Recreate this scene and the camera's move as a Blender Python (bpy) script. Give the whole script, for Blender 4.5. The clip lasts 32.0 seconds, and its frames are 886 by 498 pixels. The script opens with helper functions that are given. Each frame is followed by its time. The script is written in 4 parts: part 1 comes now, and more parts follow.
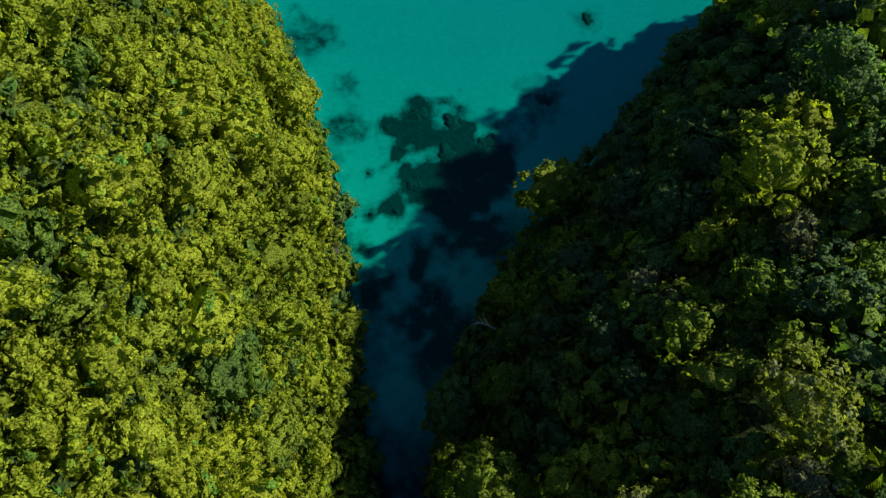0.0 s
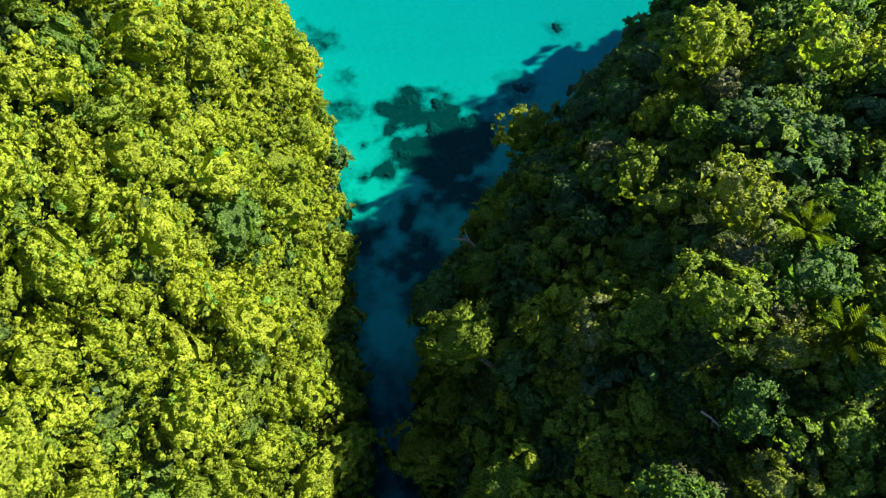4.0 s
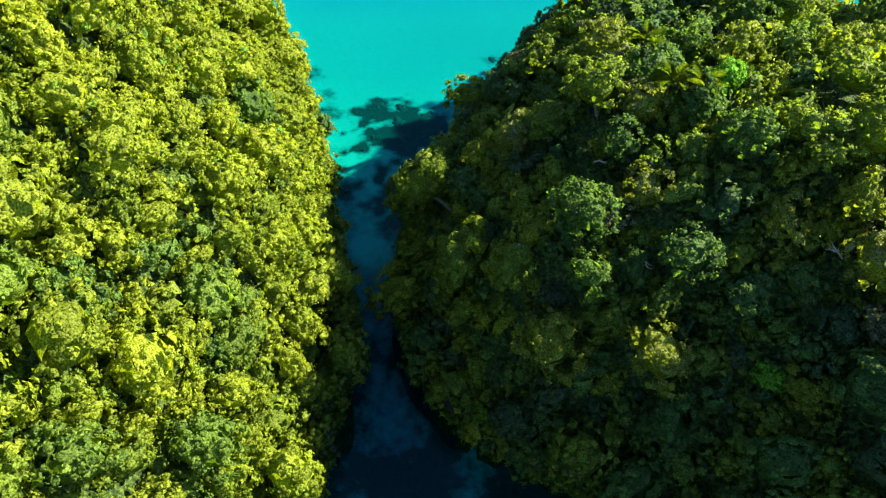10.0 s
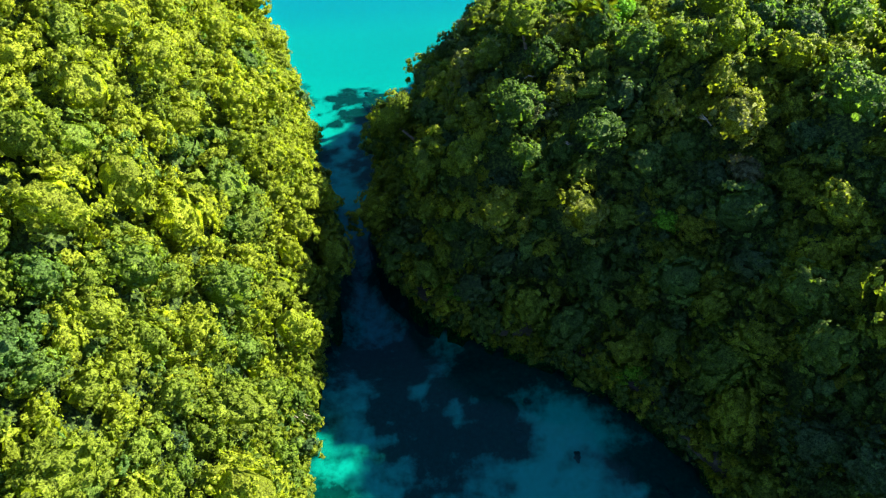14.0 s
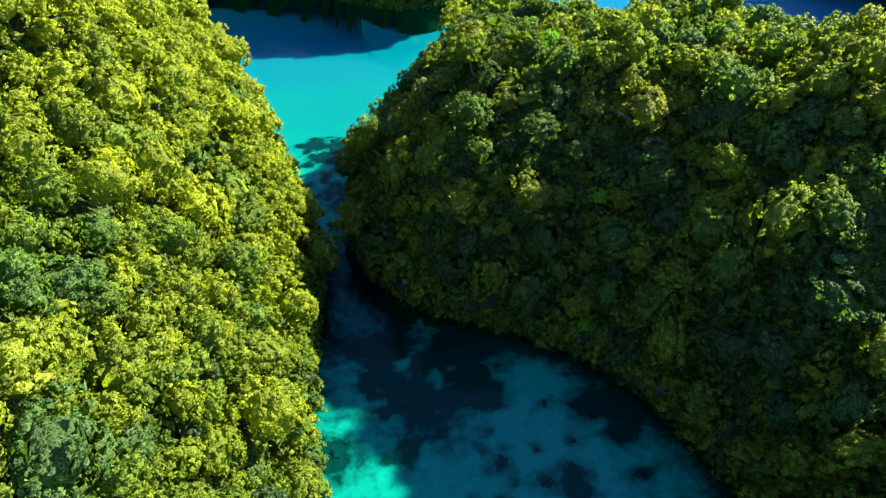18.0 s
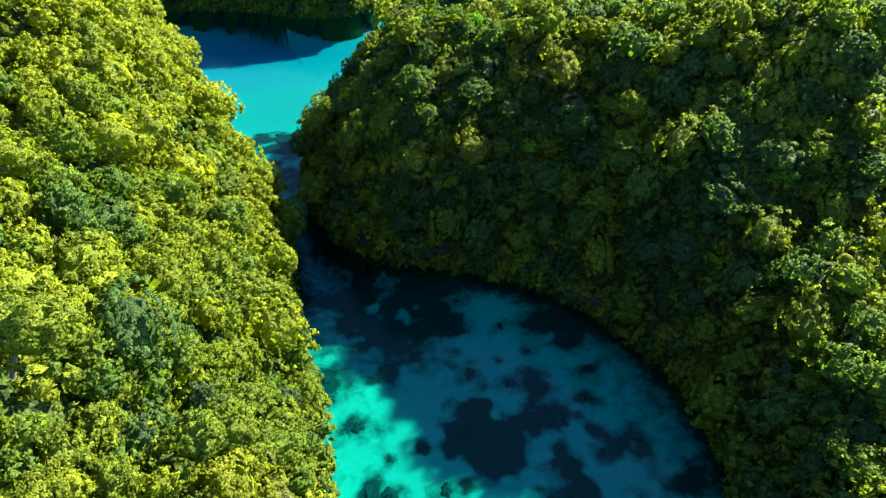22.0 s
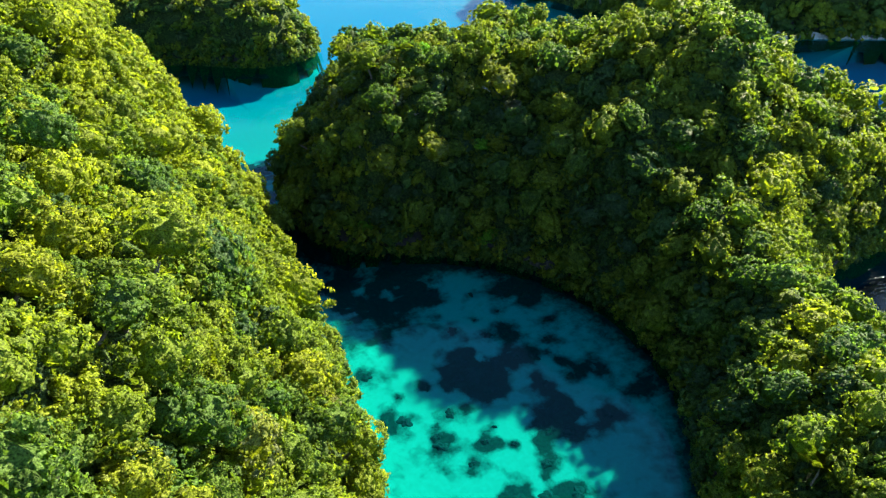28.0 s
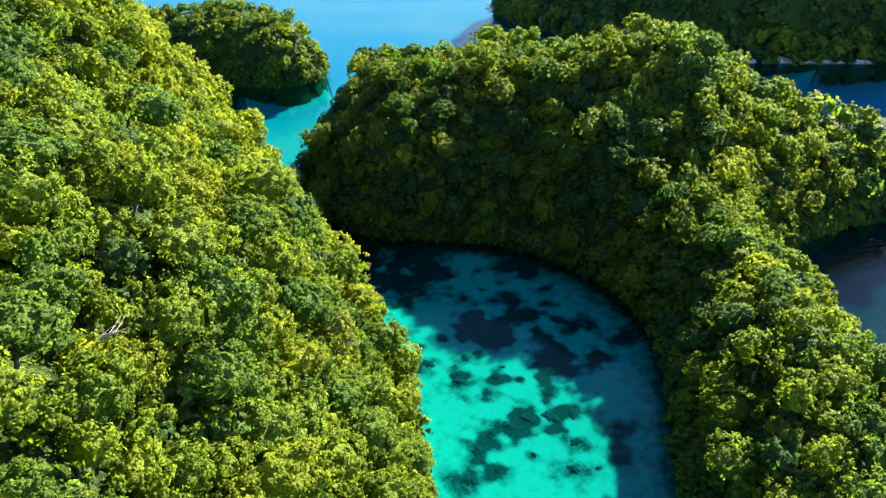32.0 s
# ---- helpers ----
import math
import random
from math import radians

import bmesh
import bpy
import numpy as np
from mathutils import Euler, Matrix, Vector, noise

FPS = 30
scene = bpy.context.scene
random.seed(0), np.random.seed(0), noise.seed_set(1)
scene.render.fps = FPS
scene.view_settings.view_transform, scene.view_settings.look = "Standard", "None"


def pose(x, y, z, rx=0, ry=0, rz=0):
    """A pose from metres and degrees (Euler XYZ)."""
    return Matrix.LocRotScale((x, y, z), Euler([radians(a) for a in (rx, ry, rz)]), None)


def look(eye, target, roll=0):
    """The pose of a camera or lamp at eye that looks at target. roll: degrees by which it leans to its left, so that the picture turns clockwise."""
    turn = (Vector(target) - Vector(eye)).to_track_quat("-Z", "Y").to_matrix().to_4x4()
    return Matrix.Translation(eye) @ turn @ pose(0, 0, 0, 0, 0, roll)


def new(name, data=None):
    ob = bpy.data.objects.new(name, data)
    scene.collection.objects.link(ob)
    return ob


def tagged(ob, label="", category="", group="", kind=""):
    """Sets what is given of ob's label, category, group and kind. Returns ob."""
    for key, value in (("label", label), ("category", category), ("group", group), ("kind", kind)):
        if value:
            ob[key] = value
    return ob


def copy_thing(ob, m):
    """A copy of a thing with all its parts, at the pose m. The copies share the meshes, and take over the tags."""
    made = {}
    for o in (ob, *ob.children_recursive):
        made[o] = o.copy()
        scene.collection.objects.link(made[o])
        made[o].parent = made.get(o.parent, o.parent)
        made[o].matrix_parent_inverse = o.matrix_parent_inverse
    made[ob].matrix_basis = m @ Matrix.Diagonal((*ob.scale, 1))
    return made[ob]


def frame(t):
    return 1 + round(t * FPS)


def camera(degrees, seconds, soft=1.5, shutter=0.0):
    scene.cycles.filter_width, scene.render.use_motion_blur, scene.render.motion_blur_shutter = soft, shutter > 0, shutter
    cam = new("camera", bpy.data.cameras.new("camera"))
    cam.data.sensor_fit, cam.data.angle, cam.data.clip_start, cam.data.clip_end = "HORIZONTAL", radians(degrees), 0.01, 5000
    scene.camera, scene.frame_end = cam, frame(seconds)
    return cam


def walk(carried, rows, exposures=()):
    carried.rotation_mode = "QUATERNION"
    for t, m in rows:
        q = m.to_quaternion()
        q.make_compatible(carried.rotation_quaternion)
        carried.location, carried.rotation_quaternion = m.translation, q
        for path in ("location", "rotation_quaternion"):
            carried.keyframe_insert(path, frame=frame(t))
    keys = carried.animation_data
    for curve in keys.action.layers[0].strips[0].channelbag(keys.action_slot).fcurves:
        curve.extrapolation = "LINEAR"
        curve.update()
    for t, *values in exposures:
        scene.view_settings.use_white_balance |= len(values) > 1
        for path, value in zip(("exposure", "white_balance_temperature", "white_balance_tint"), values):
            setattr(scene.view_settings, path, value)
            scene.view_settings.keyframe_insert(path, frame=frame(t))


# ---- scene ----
cam = camera(66.0, 32.0, 1.35)

PATH = [
    (0, (0.0, 0.0, 83.182), (-0.005, 0.468, 81.238), -1.0),
    (0.5, (0.225, -3.034, 83.007), (0.219, -2.52, 81.075), -1.1),
    (1, (0.415, -6.154, 82.842), (0.409, -5.591, 80.923), -1.1),
    (1.5, (0.606, -9.517, 82.705), (0.6, -8.903, 80.802), -1.1),
    (2, (0.782, -12.826, 82.535), (0.777, -12.162, 80.649), -1.0),
    (2.5, (0.966, -16.116, 82.359), (0.962, -15.404, 80.49), -0.8),
    (3, (1.12, -19.339, 82.228), (1.117, -18.58, 80.377), -0.7),
    (3.5, (1.317, -22.632, 82.14), (1.316, -21.829, 80.308), -0.8),
    (4, (1.504, -25.873, 82.009), (1.504, -25.026, 80.198), -0.8),
    (4.5, (1.659, -29.352, 81.895), (1.662, -28.456, 80.107), -0.7),
    (6.5, (0.704, -43.302, 82.038), (0.748, -42.232, 80.349), -0.2),
    (7, (0.545, -46.706, 81.688), (0.6, -45.596, 80.025), -0.0),
    (7.5, (0.452, -50.365, 81.25), (0.516, -49.215, 79.615), 0.0),
    (8, (0.331, -53.899, 80.776), (0.404, -52.709, 79.17), -0.0),
    (8.5, (0.317, -57.323, 80.369), (0.398, -56.098, 78.79), 0.0),
    (9, (0.373, -60.789, 80.007), (0.46, -59.539, 78.448), 0.1),
    (9.5, (0.383, -64.463, 79.801), (0.48, -63.195, 78.258), 0.0),
    (10, (0.424, -68.05, 79.626), (0.529, -66.765, 78.097), -0.0),
    (10.5, (0.429, -71.826, 79.604), (0.544, -70.527, 78.087), -0.1),
    (11, (0.45, -75.393, 79.441), (0.575, -74.079, 77.939), -0.1),
    (11.5, (0.341, -79.001, 79.276), (0.479, -77.673, 77.787), -0.0),
    (12, (-0.008, -82.491, 79.205), (0.144, -81.15, 77.728), -0.0),
    (12.5, (-0.508, -86.131, 79.178), (-0.343, -84.776, 77.717), -0.1),
    (13, (-1.044, -89.433, 79.139), (-0.865, -88.061, 77.694), -0.0),
    (13.5, (-1.77, -92.677, 79.055), (-1.576, -91.289, 77.629), -0.1),
    (14, (-2.576, -95.71, 78.913), (-2.363, -94.303, 77.507), -0.1),
    (14.5, (-3.412, -98.686, 78.803), (-3.178, -97.262, 77.419), -0.1),
    (16.5, (-7.108, -109.869, 78.097), (-6.791, -108.365, 76.817), 0.0),
    (17, (-8.142, -112.384, 77.934), (-7.802, -110.862, 76.681), -0.0),
    (17.5, (-9.127, -114.678, 77.88), (-8.763, -113.142, 76.653), -0.0),
    (18, (-10.2, -116.861, 77.886), (-9.808, -115.314, 76.68), -0.0),
    (18.5, (-11.451, -119.095, 77.842), (-11.031, -117.549, 76.645), 0.0),
    (19, (-12.852, -121.409, 77.806), (-12.402, -119.867, 76.615), 0.0),
    (19.5, (-14.236, -123.596, 77.646), (-13.759, -122.056, 76.462), 0.0),
    (20, (-15.656, -125.868, 77.545), (-15.153, -124.332, 76.367), 0.0),
    (20.5, (-17.12, -127.96, 77.492), (-16.592, -126.429, 76.319), 0.0),
    (21, (-18.684, -130.036, 77.384), (-18.129, -128.509, 76.218), 0.0),
    (21.5, (-20.263, -131.953, 77.26), (-19.679, -130.431, 76.101), 0.0),
    (22, (-21.91, -133.807, 77.256), (-21.291, -132.296, 76.101), 0.0),
    (22.5, (-23.432, -135.425, 77.267), (-22.785, -133.926, 76.111), 0.0),
    (23, (-24.914, -136.962, 77.268), (-24.255, -135.468, 76.112), 0.0),
    (23.5, (-26.308, -138.392, 77.253), (-25.638, -136.899, 76.103), 0.0),
    (24, (-27.764, -139.734, 77.352), (-27.078, -138.232, 76.222), -0.0),
    (24.5, (-29.318, -141.026, 77.307), (-28.615, -139.517, 76.198), -0.0),
    (26.5, (-36.557, -146.782, 76.815), (-35.781, -145.247, 75.795), -0.0),
    (27, (-38.651, -148.417, 76.799), (-37.847, -146.893, 75.783), -0.0),
    (27.5, (-40.69, -150.014, 76.8), (-39.848, -148.509, 75.786), -0.0),
    (28, (-42.892, -151.836, 76.643), (-42.013, -150.352, 75.631), -0.0),
    (28.5, (-45.21, -153.715, 76.524), (-44.308, -152.243, 75.514), -0.0),
    (29, (-47.386, -155.568, 76.577), (-46.477, -154.087, 75.586), 0.0),
    (29.5, (-49.694, -157.734, 76.521), (-48.778, -156.241, 75.555), 0.0),
    (30, (-51.884, -159.91, 76.554), (-50.96, -158.408, 75.61), 0.1),
    (30.5, (-54.15, -162.438, 76.854), (-53.223, -160.933, 75.917), 0.1),
    (31, (-56.163, -165.138, 77.185), (-55.235, -163.634, 76.25), 0.2),
    (31.5, (-58.334, -168.176, 77.747), (-57.406, -166.672, 76.812), 0.2),
    (32, (-60.411, -171.085, 78.448), (-59.482, -169.581, 77.513), 0.2),
]
EXPOSURES = [(0.0, 0.99), (0.4, 1.88), (1.0, 2.10), (5.0, 2.10), (11.0, 2.42), (25.0, 2.42), (29.0, 2.34), (32.0, 2.34)]
walk(cam, [(t, look(eye, target, roll)) for t, eye, target, roll in PATH], EXPOSURES)

# ---------------------------------------------------------------- light
SUN_AZ, SUN_EL = 73.5, 34.3          # degrees clockwise from +y, and above the horizon
world = bpy.data.worlds.new("sky")
scene.world = world
world.use_nodes = True
wn = world.node_tree
sky = wn.nodes.new("ShaderNodeTexSky")
sky.sky_type, sky.sun_disc = "NISHITA", False
sky.air_density, sky.dust_density, sky.ozone_density = 1.0, 0.1, 5.0
sky.sun_elevation, sky.sun_rotation = radians(SUN_EL), radians(SUN_AZ)
wn.links.new(sky.outputs[0], wn.nodes["Background"].inputs[0])
wn.nodes["Background"].inputs[1].default_value = 0.076
sun = new("sun", bpy.data.lights.new("sun", "SUN"))
sun.data.energy, sun.data.angle, sun.data.color = 5.16, radians(1.1), (1.0, 0.90, 0.62)
toward = Vector((math.sin(radians(SUN_AZ)) * math.cos(radians(SUN_EL)), math.cos(radians(SUN_AZ)) * math.cos(radians(SUN_EL)), math.sin(radians(SUN_EL))))
sun.matrix_world = look(tuple(300 * toward), (0, 0, 0))

# ---------------------------------------------------------------- materials
def material(name):
    m = bpy.data.materials.new(name)
    m.use_nodes = True
    nt = m.node_tree
    nt.nodes.clear()
    return m, nt, nt.nodes.new("ShaderNodeOutputMaterial")


def node(nt, kind, **inputs):
    n = nt.nodes.new(kind)
    for k, v in inputs.items():
        n.inputs[k.replace("_", " ")].default_value = v
    return n


def ramp(nt, fac, stops):
    r = nt.nodes.new("ShaderNodeValToRGB")
    while len(r.color_ramp.elements) < len(stops):
        r.color_ramp.elements.new(0.5)
    for e, (p, c) in zip(r.color_ramp.elements, stops):
        e.position, e.color = p, (*c, 1)
    nt.links.new(fac, r.inputs[0])
    return r.outputs[0]


def math_node(nt, op, a, b=None):
    n = nt.nodes.new("ShaderNodeMath")
    n.operation = op
    for i, v in enumerate((a, b)):
        if v is None:
            continue
        if isinstance(v, (int, float)):
            n.inputs[i].default_value = v
        else:
            nt.links.new(v, n.inputs[i])
    return n.outputs[0]


def mix_rgb(nt, kind, fac, a, b):
    n = nt.nodes.new("ShaderNodeMix")
    n.data_type, n.blend_type = "RGBA", kind
    for sock, v in ((n.inputs[0], fac), (n.inputs[6], a), (n.inputs[7], b)):
        if isinstance(v, (int, float)):
            sock.default_value = v
        elif isinstance(v, tuple):
            sock.default_value = (*v, 1)
        else:
            nt.links.new(v, sock)
    return n.outputs[2]


def foliage(name, stops, gain=1.0, through_light=0.47, single=True, soft=0.6):
    """Leaves: a hue for each tree, a shift for each spray and leaf, rounded clumps, and light that shines through."""
    m, nt, out = material(name)
    attr = nt.nodes.new("ShaderNodeAttribute")
    attr.attribute_name = "tint"
    puff = nt.nodes.new("ShaderNodeAttribute")
    puff.attribute_name = "puff"
    info = nt.nodes.new("ShaderNodeObjectInfo")
    geo = nt.nodes.new("ShaderNodeNewGeometry")
    tint = info.outputs["Random"] if single else attr.outputs["Fac"]
    leafy = math_node(nt, "MULTIPLY_ADD", geo.outputs["Random Per Island"], 0.07)
    leafy.node.inputs[2].default_value = -0.035
    spray = math_node(nt, "MULTIPLY_ADD", puff.outputs["Fac"], 0.08)
    spray.node.inputs[2].default_value = -0.04
    tint = math_node(nt, "ADD", math_node(nt, "ADD", tint, leafy), spray)
    tint.node.use_clamp = True
    col = ramp(nt, tint, stops)
    wide = node(nt, "ShaderNodeTexNoise", Scale=0.05, Detail=3.0)
    nt.links.new(geo.outputs["Position"], wide.inputs["Vector"])
    patch = ramp(nt, wide.outputs[0], [(0.3, (0.82, 0.88, 0.85)), (0.55, (1.0, 1.0, 1.0)), (0.75, (1.08, 1.06, 0.9))])
    col = mix_rgb(nt, "MULTIPLY", 1.0, col, patch)
    shift = math_node(nt, "MULTIPLY_ADD", geo.outputs["Random Per Island"], 0.45 * gain)
    shift.node.inputs[2].default_value = 0.66 * gain
    shift = math_node(nt, "ADD", shift, math_node(nt, "MULTIPLY", puff.outputs["Fac"], 0.24 * gain))
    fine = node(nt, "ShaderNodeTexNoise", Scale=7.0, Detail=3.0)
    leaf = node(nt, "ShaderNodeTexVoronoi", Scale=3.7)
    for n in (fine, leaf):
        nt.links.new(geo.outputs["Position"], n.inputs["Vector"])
    # flecks in the leaf colour, the dark ones painted for shade between leaves
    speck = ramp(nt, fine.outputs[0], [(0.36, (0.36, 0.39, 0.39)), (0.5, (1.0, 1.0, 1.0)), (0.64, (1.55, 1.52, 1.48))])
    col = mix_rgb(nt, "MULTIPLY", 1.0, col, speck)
    relief = math_node(nt, "SUBTRACT", math_node(nt, "MULTIPLY", fine.outputs[0], 0.5), math_node(nt, "MULTIPLY", leaf.outputs["Distance"], 1.0))
    tilt = nt.nodes.new("ShaderNodeVectorMath")
    tilt.operation, tilt.inputs[1].default_value, tilt.inputs[2].default_value = "MULTIPLY_ADD", (1.45, 1.45, 1.45), (-0.72, -0.72, -0.72)
    nt.links.new(leaf.outputs["Color"], tilt.inputs[0])
    hsv = nt.nodes.new("ShaderNodeHueSaturation")
    nt.links.new(col, hsv.inputs["Color"])
    nt.links.new(shift, hsv.inputs["Value"])
    col = hsv.outputs[0]
    # each leaf leans partly with the rounded clump that it grows on
    round_ = nt.nodes.new("ShaderNodeAttribute")
    round_.attribute_name = "clump"
    turn = nt.nodes.new("ShaderNodeVectorTransform")
    turn.vector_type, turn.convert_from, turn.convert_to = "NORMAL", "OBJECT", "WORLD"
    nt.links.new(round_.outputs["Vector"], turn.inputs[0])
    lean = nt.nodes.new("ShaderNodeMix")
    lean.data_type = "VECTOR"
    lean.inputs[0].default_value = soft
    nt.links.new(geo.outputs["Normal"], lean.inputs[4])
    nt.links.new(turn.outputs[0], lean.inputs[5])
    unit = nt.nodes.new("ShaderNodeVectorMath")
    unit.operation = "NORMALIZE"
    tilted = nt.nodes.new("ShaderNodeVectorMath")
    nt.links.new(lean.outputs[1], tilted.inputs[0])
    nt.links.new(tilt.outputs[0], tilted.inputs[1])
    nt.links.new(tilted.outputs[0], unit.inputs[0])
    bsdf = node(nt, "ShaderNodeBsdfPrincipled", Roughness=0.5)
    bsdf.inputs["Specular IOR Level"].default_value = 0.08
    rel = node(nt, "ShaderNodeBump", Strength=0.8, Distance=0.13)
    nt.links.new(relief, rel.inputs["Height"])
    nt.links.new(unit.outputs[0], rel.inputs["Normal"])
    nt.links.new(rel.outputs[0], bsdf.inputs["Normal"])
    trans = nt.nodes.new("ShaderNodeBsdfTranslucent")
    warm = mix_rgb(nt, "MULTIPLY", 1.0, col, (1.7, 1.75, 0.5))
    nt.links.new(col, bsdf.inputs["Base Color"])
    nt.links.new(warm, trans.inputs["Color"])
    mx = nt.nodes.new("ShaderNodeMixShader")
    mx.inputs[0].default_value = through_light
    nt.links.new(bsdf.outputs[0], mx.inputs[1])
    nt.links.new(trans.outputs[0], mx.inputs[2])
    nt.links.new(mx.outputs[0], out.inputs[0])
    return m


# lowest tints hold the blue-green of shaded leaves in their colour
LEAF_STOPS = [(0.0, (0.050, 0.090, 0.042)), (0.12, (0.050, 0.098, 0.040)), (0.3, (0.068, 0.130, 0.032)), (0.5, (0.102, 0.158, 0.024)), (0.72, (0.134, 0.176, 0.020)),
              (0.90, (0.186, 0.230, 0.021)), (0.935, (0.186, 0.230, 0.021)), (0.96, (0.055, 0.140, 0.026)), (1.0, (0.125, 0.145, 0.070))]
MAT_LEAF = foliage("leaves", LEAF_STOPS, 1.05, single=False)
# same leaves twice: colour holds the dome's shade, then the slope's sun
MAT_SHADY_LEAF = foliage("shady_green_leaves", [(0.0, (0.048, 0.100, 0.030)), (0.3, (0.072, 0.130, 0.027)), (0.65, (0.106, 0.160, 0.022)), (0.93, (0.146, 0.180, 0.020)), (1.0, (0.12, 0.14, 0.07))], 1.05)
MAT_SUNNY_LEAF = foliage("sunny_olive_leaves", [(0.0, (0.066, 0.118, 0.026)), (0.3, (0.094, 0.146, 0.024)), (0.65, (0.130, 0.172, 0.020)), (0.93, (0.160, 0.188, 0.019)), (1.0, (0.13, 0.145, 0.07))], 1.05)


def rough_mat(name, stops, scale, rough=0.9, bump=0.5, detail=8.0, stretch=(1, 1, 1)):
    m, nt, out = material(name)
    geo = nt.nodes.new("ShaderNodeNewGeometry")
    mapping = nt.nodes.new("ShaderNodeMapping")
    mapping.inputs["Scale"].default_value = stretch
    nt.links.new(geo.outputs["Position"], mapping.inputs[0])
    n = node(nt, "ShaderNodeTexNoise", Scale=scale, Detail=detail, Roughness=0.65)
    nt.links.new(mapping.outputs[0], n.inputs["Vector"])
    bsdf = node(nt, "ShaderNodeBsdfPrincipled", Roughness=rough)
    bsdf.inputs["Specular IOR Level"].default_value = 0.2
    nt.links.new(ramp(nt, n.outputs[0], stops), bsdf.inputs["Base Color"])
    b = node(nt, "ShaderNodeBump", Strength=bump, Distance=0.4)
    nt.links.new(n.outputs[0], b.inputs["Height"])
    nt.links.new(b.outputs[0], bsdf.inputs["Normal"])
    nt.links.new(bsdf.outputs[0], out.inputs[0])
    return m


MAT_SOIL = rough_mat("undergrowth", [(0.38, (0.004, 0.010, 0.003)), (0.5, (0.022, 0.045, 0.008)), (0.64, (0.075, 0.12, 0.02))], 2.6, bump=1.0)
MAT_ROCK = rough_mat("weathered_limestone", [(0.3, (0.012, 0.012, 0.01)), (0.6, (0.03, 0.03, 0.025)), (0.8, (0.14, 0.13, 0.12))], 0.5, stretch=(1, 1, 0.35))
MAT_PALE = rough_mat("pale_limestone", [(0.52, (0.05, 0.05, 0.04)), (0.58, (0.3, 0.29, 0.28)), (0.68, (0.62, 0.6, 0.58))], 0.06, stretch=(1, 1, 0.5))
MAT_WHITE = rough_mat("bare_limestone", [(0.35, (0.16, 0.15, 0.14)), (0.5, (0.45, 0.44, 0.42)), (0.7, (0.68, 0.67, 0.64))], 0.4, stretch=(1, 1, 0.4))
MAT_BARK = rough_mat("bark", [(0.3, (0.10, 0.08, 0.06)), (0.7, (0.28, 0.25, 0.21))], 3.0)
# coral colour has its red lowered already, as the water above would do
MAT_CORAL = rough_mat("coral", [(0.3, (0.012, 0.045, 0.038)), (0.55, (0.022, 0.075, 0.06)), (0.75, (0.045, 0.11, 0.08))], 1.1, bump=0.6)


def seabed_mat():
    """Pale sand with scattered reef; the red that deeper water takes is painted out of its colour."""
    m, nt, out = material("sand_and_reef")
    geo = nt.nodes.new("ShaderNodeNewGeometry")
    xyz = nt.nodes.new("ShaderNodeSeparateXYZ")
    nt.links.new(geo.outputs["Position"], xyz.inputs[0])
    attr = nt.nodes.new("ShaderNodeAttribute")
    attr.attribute_name = "reef"
    n1 = node(nt, "ShaderNodeTexNoise", Scale=0.5, Detail=4.0, Roughness=0.6)
    n2 = node(nt, "ShaderNodeTexNoise", Scale=1.5, Detail=5.0, Roughness=0.7)
    for n in (n1, n2):
        nt.links.new(geo.outputs["Position"], n.inputs["Vector"])
    mixn = math_node(nt, "ADD", math_node(nt, "MULTIPLY", n1.outputs[0], 0.65), math_node(nt, "MULTIPLY", n2.outputs[0], 0.35))
    reef = math_node(nt, "ADD", mixn, math_node(nt, "SUBTRACT", attr.outputs["Fac"], 0.5))
    reef = ramp(nt, reef, [(0.42, (0, 0, 0)), (0.76, (1, 1, 1))])
    sand = ramp(nt, n2.outputs[0], [(0.3, (0.58, 0.60, 0.49)), (0.7, (0.74, 0.74, 0.62))])
    dark = ramp(nt, n2.outputs[0], [(0.3, (0.02, 0.05, 0.045)), (0.6, (0.04, 0.09, 0.075)), (0.8, (0.13, 0.18, 0.12))])
    bottom = mix_rgb(nt, "MIX", reef, sand, dark)
    # light lost on the way through the water, put into the colour by depth
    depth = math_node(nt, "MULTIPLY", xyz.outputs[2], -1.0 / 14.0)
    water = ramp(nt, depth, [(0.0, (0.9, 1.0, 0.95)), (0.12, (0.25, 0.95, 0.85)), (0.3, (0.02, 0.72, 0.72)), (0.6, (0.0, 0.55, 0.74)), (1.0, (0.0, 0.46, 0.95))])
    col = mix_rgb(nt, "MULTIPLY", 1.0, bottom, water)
    d = node(nt, "ShaderNodeBsdfDiffuse")
    nt.links.new(col, d.inputs[0])
    nt.links.new(d.outputs[0], out.inputs[0])
    return m


